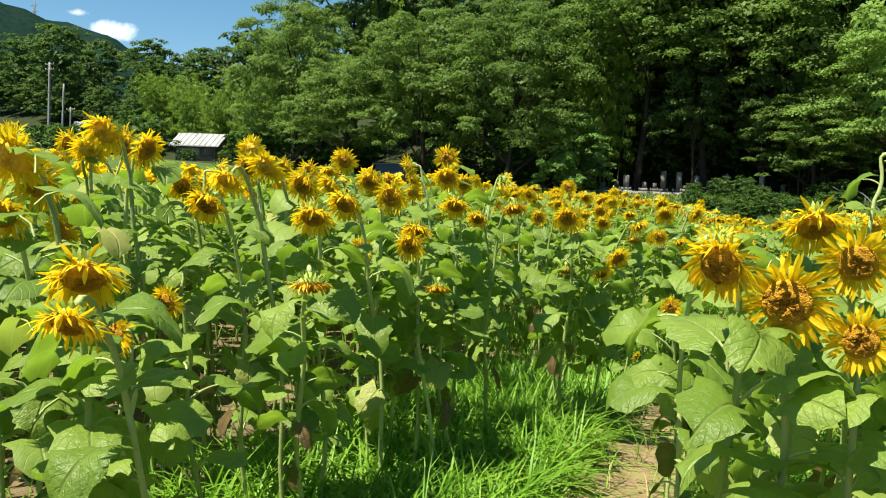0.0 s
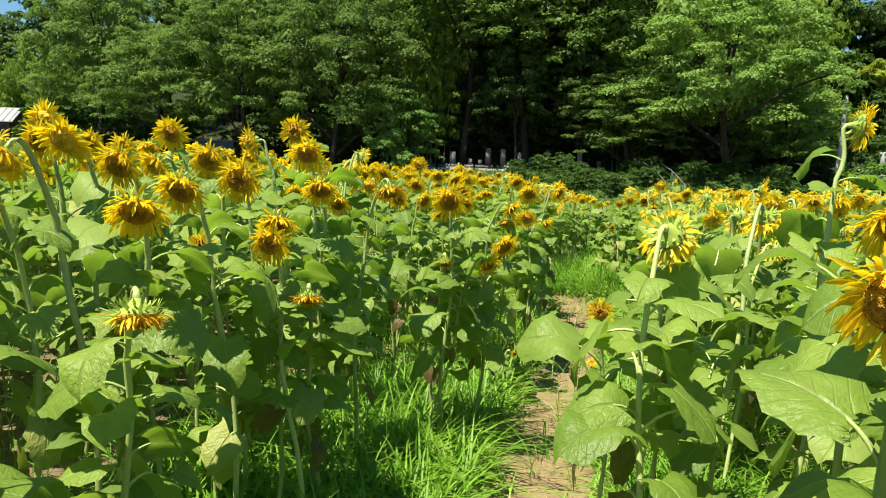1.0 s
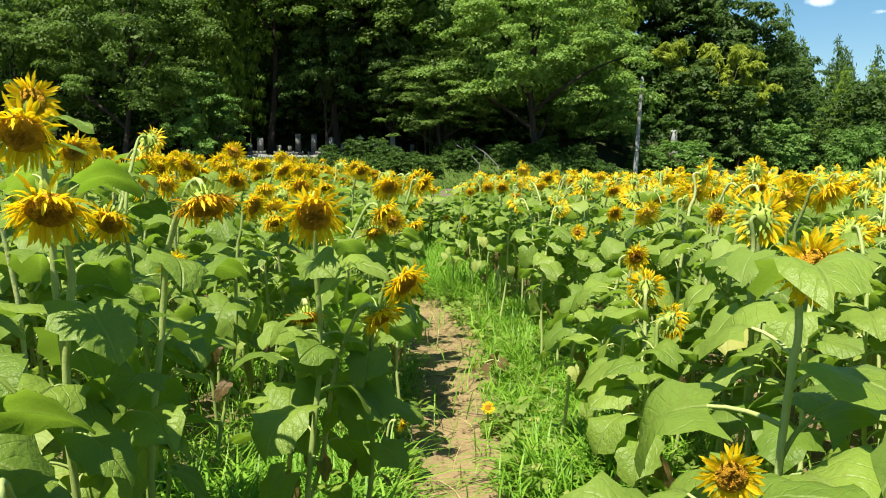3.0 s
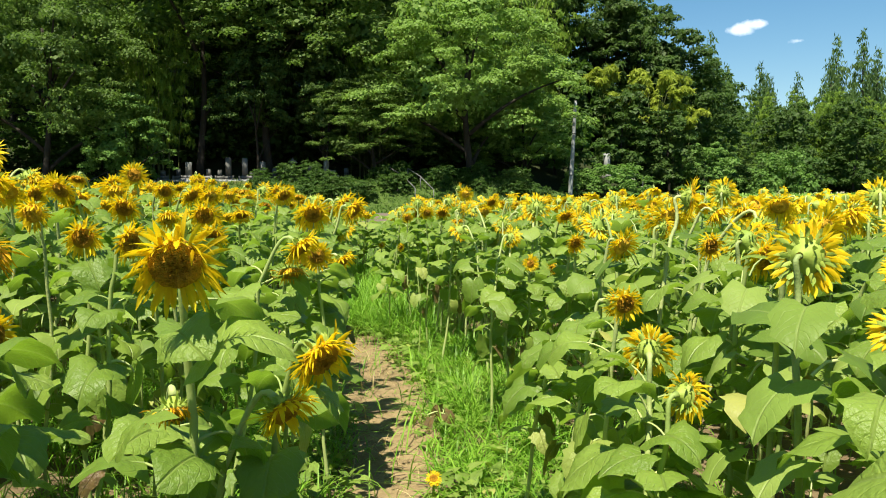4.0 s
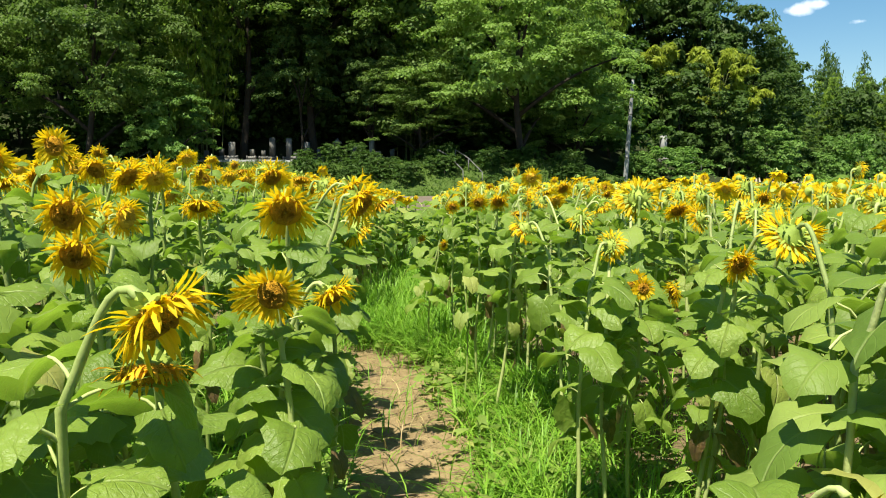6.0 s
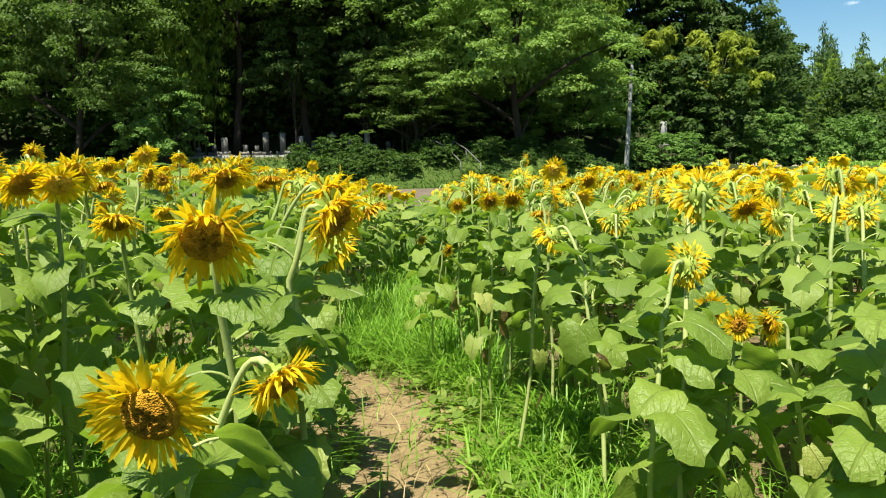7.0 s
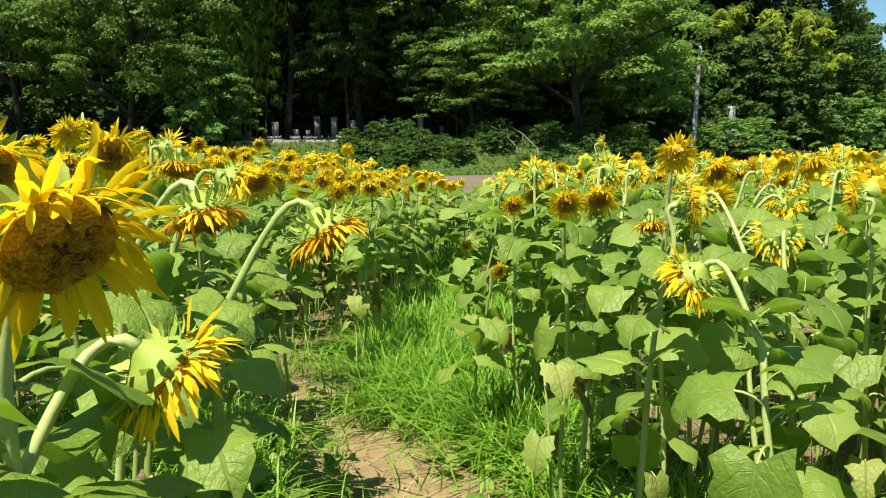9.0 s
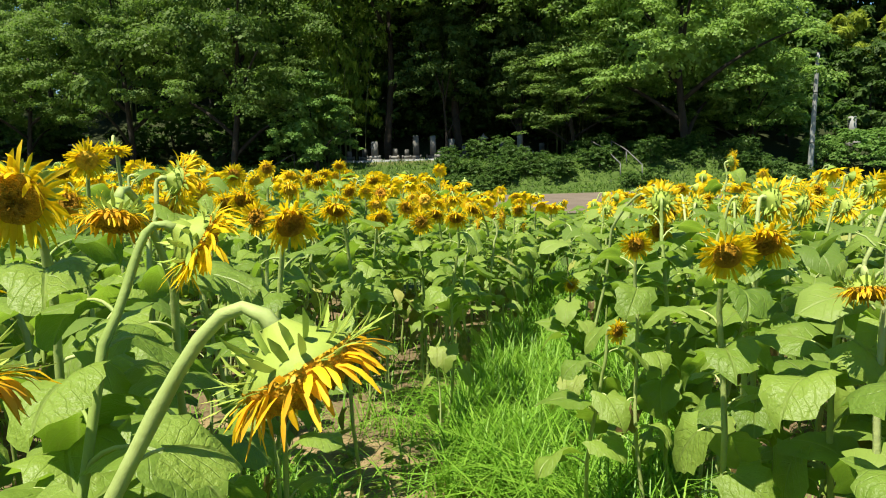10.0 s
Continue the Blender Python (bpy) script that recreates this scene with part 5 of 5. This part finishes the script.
dry = verge(1500, -1.6, 1.6, 2.5, 16, lambda x, y: np.exp(-np.abs(x - track(y)) / 0.3))
lawn("dry_grass", "dead straw-coloured grass stalks beside the path", gr, dry, gr.uniform(0.05, 0.22, len(dry)), straw_mat)

# crumbs of earth and bits of stalk on the path
crumb = Shape().add([(0, 0, 0.6), (0.6, 0, 0), (-0.1, 0.5, 0), (-0.6, -0.1, 0), (0.1, -0.6, 0)], [(0, 1, 2), (0, 2, 3), (0, 3, 4), (0, 4, 1)])
stick = Shape().tube([(-0.5, 0, 0.03), (0, 0.06, 0.05), (0.5, 0, 0.03)], [0.02, 0.03, 0.015], 4)
cm, sm = [], []
for i in range(1500):
    y = gr.uniform(4, 16)
    x = float(track(y)) + gr.normal(0, 0.3)
    g = float(ground_z(x, y)) - 0.012
    if i % 4:
        s = gr.uniform(0.006, 0.022)
        cm.append(np.array(Matrix.LocRotScale((x, y, g), Euler((0, 0, gr.uniform(0, 6.28))), (s, s, s * 0.7))))
    else:
        s = gr.uniform(0.04, 0.16)
        sm.append(np.array(Matrix.LocRotScale((x, y, g), Euler((0, 0, gr.uniform(0, 6.28))), (s, s, s))))
tagged(new("path_litter", joined("path_litter", [scatter(crumb, np.array(cm))], [ground_mat])), "crumbs of brown earth on the path", "earth", kind="stuff")
tagged(new("fallen_stalks", joined("fallen_stalks", [scatter(stick, np.array(sm))], [timber_mat])), "dead brown stalks lying on the path", "stalks", kind="stuff")

# low broad-leaved weeds
wd = []
for i in range(900):
    y = gr.uniform(3, 16)
    x = float(track(y)) + gr.choice([-1, 1]) * gr.uniform(0.22, 1.3)
    for j in range(int(gr.integers(5, 9))):
        s = gr.uniform(0.16, 0.36)
        wd.append(np.array(Matrix.LocRotScale((x + gr.normal(0, 0.03), y + gr.normal(0, 0.03), float(ground_z(x, y)) + gr.uniform(0, 0.14)), Euler((gr.normal(0, 0.3), gr.normal(0, 0.3), gr.uniform(0, 6.28))), (s, s * 1.2, s))))
tagged(new("low_weeds", joined("low_weeds", [scatter(lo_leaf[0], np.array(wd))], [far_leaf_mat, far_stem_mat])), "low broad-leaved weeds at the edges of the path", "weeds", kind="stuff")

# ---- lane side: pole, graves, rails, houses ----
def utility_pole(x, y, z, h, lean, r0, label, arms=0):
    e = new("utility_pole")
    e.location = (x, y, z)
    tagged(e, label, "utility pole", "poles")
    zs = np.linspace(-0.3, h, 10)
    part("shaft", Shape().tube(np.stack([lean * zs / h, 0 * zs, zs], -1), np.linspace(r0, r0 * 0.62, 10), 14).mesh("shaft", [concrete_mat]), e)
    part("cap", Shape().tube([(lean, 0, h), (lean, 0, h + 0.05)], [r0 * 0.66, r0 * 0.5], 14).mesh("cap", [metal_mat]), e)
    for k in (0.32, 0.7):
        part("band", Shape().tube([(lean * k, 0, h * k), (lean * k, 0, h * k + 0.12)], r0 * (1.03 - 0.38 * k), 14).mesh("band", [metal_mat]), e)
    for i in range(arms):
        arm = part("crossarm", Shape().box((-0.9, -0.05, h - 0.4 - 0.7 * i), (0.9, 0.05, h - 0.3 - 0.7 * i), 0, 0.01).mesh("crossarm", [metal_mat]), e)
        for k in (-0.8, -0.3, 0.3, 0.8):
            part("insulator", Shape().tube([(k, 0, h - 0.3 - 0.7 * i), (k, 0, h - 0.22 - 0.7 * i), (k, 0, h - 0.12 - 0.7 * i)], [0.05, 0.07, 0.03], 8).mesh("insulator", [plaster_mat]), arm)
    return e


utility_pole(12.5, 62, 0.75, 7.45, 0.42, 0.17, "grey concrete utility pole, slightly leaning, beside the lane")
utility_pole(-102.5, 85, 5.0, 14.6, 0.0, 0.22, "tall grey utility pole with crossarms near the houses", 2)
utility_pole(-101.0, 86, 5.0, 11.6, 0.25, 0.2, "bare grey utility pole near the houses")
utility_pole(-106.5, 92, 5.5, 8.6, 0.0, 0.16, "thin grey utility pole near the houses", 1)


def grave(x, y, h, w, turn=0, slab=True):
    """A gravestone: pillar on two plinths, with a flower vase on each side."""
    e = new("gravestone")
    e.matrix_basis = at(x, y, turn)
    tagged(e, "weathered grey stone grave pillar on a stepped plinth", "gravestone", "graves")
    part("plinth", Shape().box((-w * 1.15, -w * 1.1, -0.1), (w * 1.15, w * 1.1, 0.22), 0, 0.015).mesh("plinth", [stone_mat]), e)
    part("base_block", Shape().box((-w * 0.8, -w * 0.8, 0.22), (w * 0.8, w * 0.8, 0.42), 0, 0.012).mesh("base_block", [stone_mat]), e)
    s = Shape().box((-w * 0.48, -w * 0.48, 0.42), (w * 0.48, w * 0.48, h), 0, 0.02)
    part("pillar", s.mesh("pillar", [stone_mat]), e)
    if slab:
        for k in (-1, 1):
            part("vase", Shape().tube([(k * w * 0.95, -w * 0.9, 0.22), (k * w * 0.95, -w * 0.9, 0.36), (k * w * 0.95, -w * 0.9, 0.46)], [0.05, 0.06, 0.045], 8).mesh("vase", [stone_mat]), e)
    return e


for x, y, h, w, t in ((-13.7, 64, 1.35, 0.42, 5), (-12.6, 65.2, 0.9, 0.3, -8), (-11.9, 65.6, 0.85, 0.28, 4), (-11.35, 66, 1.75, 0.4, 0),
                      (-10.2, 66, 1.7, 0.4, 6), (-9.0, 66, 1.45, 0.5, -5), (-9.6, 65.2, 0.7, 0.28, 0), (-15.6, 64.6, 0.8, 0.35, 12),
                      (-14.7, 65.2, 0.95, 0.3, -4), (-8.2, 66.6, 1.0, 0.3, 8), (-7.5, 66.8, 1.2, 0.34, -3), (-5.6, 66.2, 1.15, 0.32, 5),
                      (-4.4, 66, 1.7, 0.36, 0), (-3.9, 65.5, 0.8, 0.34, 14), (-3.0, 66.6, 1.0, 0.32, -6)):
    grave(x, y, h, w, t)

lan = new("stone_lantern")
lan.matrix_basis = at(-6.8, 66)
tagged(lan, "grey stone lantern among the graves", "stone lantern")
part("base_block", Shape().box((-0.32, -0.32, -0.1), (0.32, 0.32, 0.2), 0, 0.03).mesh("base_block", [stone_mat]), lan)
part("post", Shape().tube([(0, 0, 0.2), (0, 0, 0.6), (0, 0, 1.0)], [0.15, 0.12, 0.16], 12).mesh("post", [stone_mat]), lan)
part("firebox", Shape().box((-0.2, -0.2, 1.0), (0.2, 0.2, 1.35), 0, 0.02).mesh("firebox", [stone_mat]), lan)
part("cap", Shape().tube([(0, 0, 1.35), (0, 0, 1.42), (0, 0, 1.56), (0, 0, 1.62), (0, 0, 1.75)], [0.40, 0.36, 0.16, 0.07, 0.02], 6).mesh("cap", [stone_mat]), lan)

for x0, x1, y in ((-16.4, -12.0, 63.3), (-11.8, -8.9, 64.2)):
    kerb = new("stone_kerb", Shape().box((x0, y - 0.14, float(ground_z(0, y)) - 0.25), (x1, y + 0.14, float(ground_z(0, y)) + 0.13), 0, 0.02).mesh("stone_kerb", [concrete_mat]))
    tagged(kerb, "pale stone kerb in front of the graves", "kerb", "grave kerbs")


def handrail(points, label, tall=0.85):
    """Steel tube rail on posts, climbing the bank."""
    e = new("handrail")
    x, y = points[0]
    z = float(ground_z(x, y))
    e.location = (x, y, z)
    tagged(e, label, "handrail", "bank handrails")
    local = [(px - x, py - y, float(ground_z(px, py)) - z) for px, py in points]
    part("rail", Shape().tube([(a, b, c + tall) for a, b, c in local], 0.035, 8).mesh("rail", [metal_mat]), e)
    for a, b, c in local:
        part("post", Shape().tube([(a, b, c - 0.1), (a, b, c + tall)], 0.03, 8).mesh("post", [metal_mat]), e)


handrail([(-20.6, 58.6), (-19.6, 60.2), (-18.5, 62.0)], "grey steel handrail up the grassy bank")
handrail([(1.4, 62.6), (2.2, 61.0), (3.0, 59.4)], "grey steel handrail beside steps on the bank")
handrail([(0.2, 62.8), (1.0, 61.2), (1.8, 59.6)], "thin steel handrail among shrubs on the bank")
handrail([(20.3, 75.0), (21.0, 75.1), (21.8, 75.3)], "grey pipe rail behind the bush", 1.2)

marker = new("stone_marker")
marker.matrix_basis = at(18.7, 75.5, 8)
tagged(marker, "pale stone marker rising behind a bush", "stone marker")
part("plinth", Shape().box((-0.45, -0.45, -0.2), (0.45, 0.45, 0.35), 0, 0.03).mesh("plinth", [stone_mat]), marker)
part("pillar", Shape().box((-0.24, -0.24, 0.35), (0.24, 0.24, 2.1), 0, 0.04).mesh("pillar", [concrete_mat]), marker)


def house(x, y, z, w, d, h, rise, turn, label):
    """A low house: walls with windows, a pitched sheet roof with overhang and ribs."""
    e = new("house")
    e.matrix_basis = pose(x, y, z, 0, 0, turn)
    tagged(e, label, "house", "farm houses")
    body = Shape().box((-w / 2, -d / 2, -3.5), (w / 2, d / 2, h))
    body.add([(-w / 2, -d / 2, h), (-w / 2, d / 2, h), (-w / 2, 0, h + rise), (w / 2, -d / 2, h), (w / 2, d / 2, h), (w / 2, 0, h + rise)], [(0, 2, 1), (3, 4, 5)])
    part("wall", body.mesh("wall", [timber_mat], False), e, "weathered brown board wall")
    for sgn in (-1, 1):
        o = 0.7
        k = (d / 2 + o) / (d / 2)
        a = (sgn * d / 2 * k, h - rise * (k - 1))
        roof = Shape()
        for dz in (0.0, 0.14):
            roof.add([(-w / 2 - o, a[0], a[1] + dz), (w / 2 + o, a[0], a[1] + dz), (w / 2 + o, 0, h + rise + dz), (-w / 2 - o, 0, h + rise + dz)], [(0, 1, 2, 3)])
        n = roof.n
        roof.add([(-w / 2 - o, a[0], a[1]), (w / 2 + o, a[0], a[1]), (w / 2 + o, a[0], a[1] + 0.14), (-w / 2 - o, a[0], a[1] + 0.14)], [(0, 1, 2, 3)])
        ob = part("roof", roof.mesh("roof", [roof_mat], False), e, "pale sheet roof")
        for i in range(9):
            rx_ = -w / 2 - o + (w + 2 * o) * (i + 0.5) / 9
            part("rib", Shape().tube([(rx_, a[0], a[1] + 0.16), (rx_, 0, h + rise + 0.16)], 0.05, 5).mesh("rib", [roof_mat]), ob)
    for i in range(3):
        wx = -w / 2 + w * (i + 0.5) / 3
        win = part("window", Shape().box((wx - 0.7, -d / 2 - 0.06, h - 1.7), (wx + 0.7, -d / 2 + 0.05, h - 0.5)).mesh("window", [timber_mat], False), e)
        part("pane", Shape().box((wx - 0.6, -d / 2 - 0.075, h - 1.6), (wx + 0.6, -d / 2 - 0.055, h - 0.6)).mesh("pane", [glass_mat], False), win)
    return e


house(-104.5, 97, 6.6, 8, 6.5, 3.4, 1.9, 62, "low farmhouse with brown board walls and a pale metal roof")
house(-80, 92, 4.9, 5.6, 5.5, 3.5, 1.5, 20, "small house with a pale grey roof among trees")

shed = new("shed")
shed.matrix_basis = at(-34.3, 66.0, 12)
tagged(shed, "small dark shed with blue sheeting under the trees", "shed")
part("wall", Shape().box((-1.6, -1.2, -0.4), (1.6, 1.2, 1.3)).mesh("wall", [timber_mat], False), shed)
part("sheeting", Shape().box((-1.66, -1.27, 0.5), (1.66, -1.22, 1.3), 0, 0.01).mesh("sheeting", [tarp_mat], False), shed)
part("roof", Shape().box((-1.9, -1.5, 1.3), (1.9, 1.5, 1.4), 0, 0.02).mesh("roof", [metal_mat], False), shed)

# rice paddy beyond the lane, to the east
pad = np.random.default_rng(8)
spots = np.stack([pad.uniform(24, 80, 11000), pad.uniform(62, 92, 11000)], -1)
spots = spots[spots[:, 0] > 0.44 * spots[:, 1] - 3]
lawn("rice_paddy", "bright green rice growing in a paddy", pad, spots, pad.uniform(0.35, 0.55, len(spots)), rice_mat, "rice", 12.0)
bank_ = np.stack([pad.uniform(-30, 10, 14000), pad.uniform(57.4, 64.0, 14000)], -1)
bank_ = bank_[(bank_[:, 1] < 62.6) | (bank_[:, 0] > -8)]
lawn("bank_grass", "rough grass in shade-darkened green on the bank below the graves", pad, bank_, pad.uniform(0.1, 0.4, len(bank_)), shaded_bank_mat, "grass", 7.0)
edge_ = np.stack([pad.uniform(-14, 12, 7000), pad.uniform(22, 41.5, 7000)], -1)
lawn("rough_grass", "rough grass between the field and the lane", pad, edge_, pad.uniform(0.08, 0.3, len(edge_)), grass_mat, "grass", 3.0)

# wooded mountain in the distance, with a pylon on its ridge
u = np.linspace(0, 1, 90)
v = np.linspace(0, 1, 26)
U, Vv = np.meshgrid(u, v)
ridge = np.interp(U, [0, 0.28, 0.45, 0.62, 0.8, 1], [330, 275, 232, 165, 120, 60])
ridge = ridge * 0.97 + 2 * np.sin(U * 60) + 2 * np.sin(U * 137 + 1)
ang = np.radians(72 - 52 * U)
far = 700 + 700 * Vv
MZ = ridge * np.sin(np.clip(Vv * 1.15, 0, 1) * np.pi / 2) ** 1.2
MZ = MZ + np.array([noise.noise(Vector((a * 40, b * 9, 0))) for a, b in zip(U.ravel(), Vv.ravel())]).reshape(U.shape) * 5 * Vv
tagged(new("backdrop_mountain", Shape().grid(np.stack([-np.sin(ang) * far, np.cos(ang) * far, MZ - 5], -1)).mesh("backdrop_mountain", [hill_mat])),
       "distant mountain covered in dark green woods, tinted bluish for haze", "mountain", kind="structure")

pylon = new("pylon")
pylon.location = (-1000, 775, 196)
tagged(pylon, "grey steel lattice pylon on the mountain ridge", "pylon")
for k in (-1, 1):
    for j in (-1, 1):
        part("leg", Shape().tube([(4 * k, 4 * j, 0), (1.2 * k, 1.2 * j, 34), (0.4 * k, 0.4 * j, 58)], 0.35, 5).mesh("leg", [metal_mat]), pylon)
for h, w in ((34, 9), (43, 8), (52, 7)):
    part("crossarm", Shape().tube([(-w, 0, h), (0, 0, h + 1.2), (w, 0, h)], 0.35, 5).mesh("crossarm", [metal_mat]), pylon)
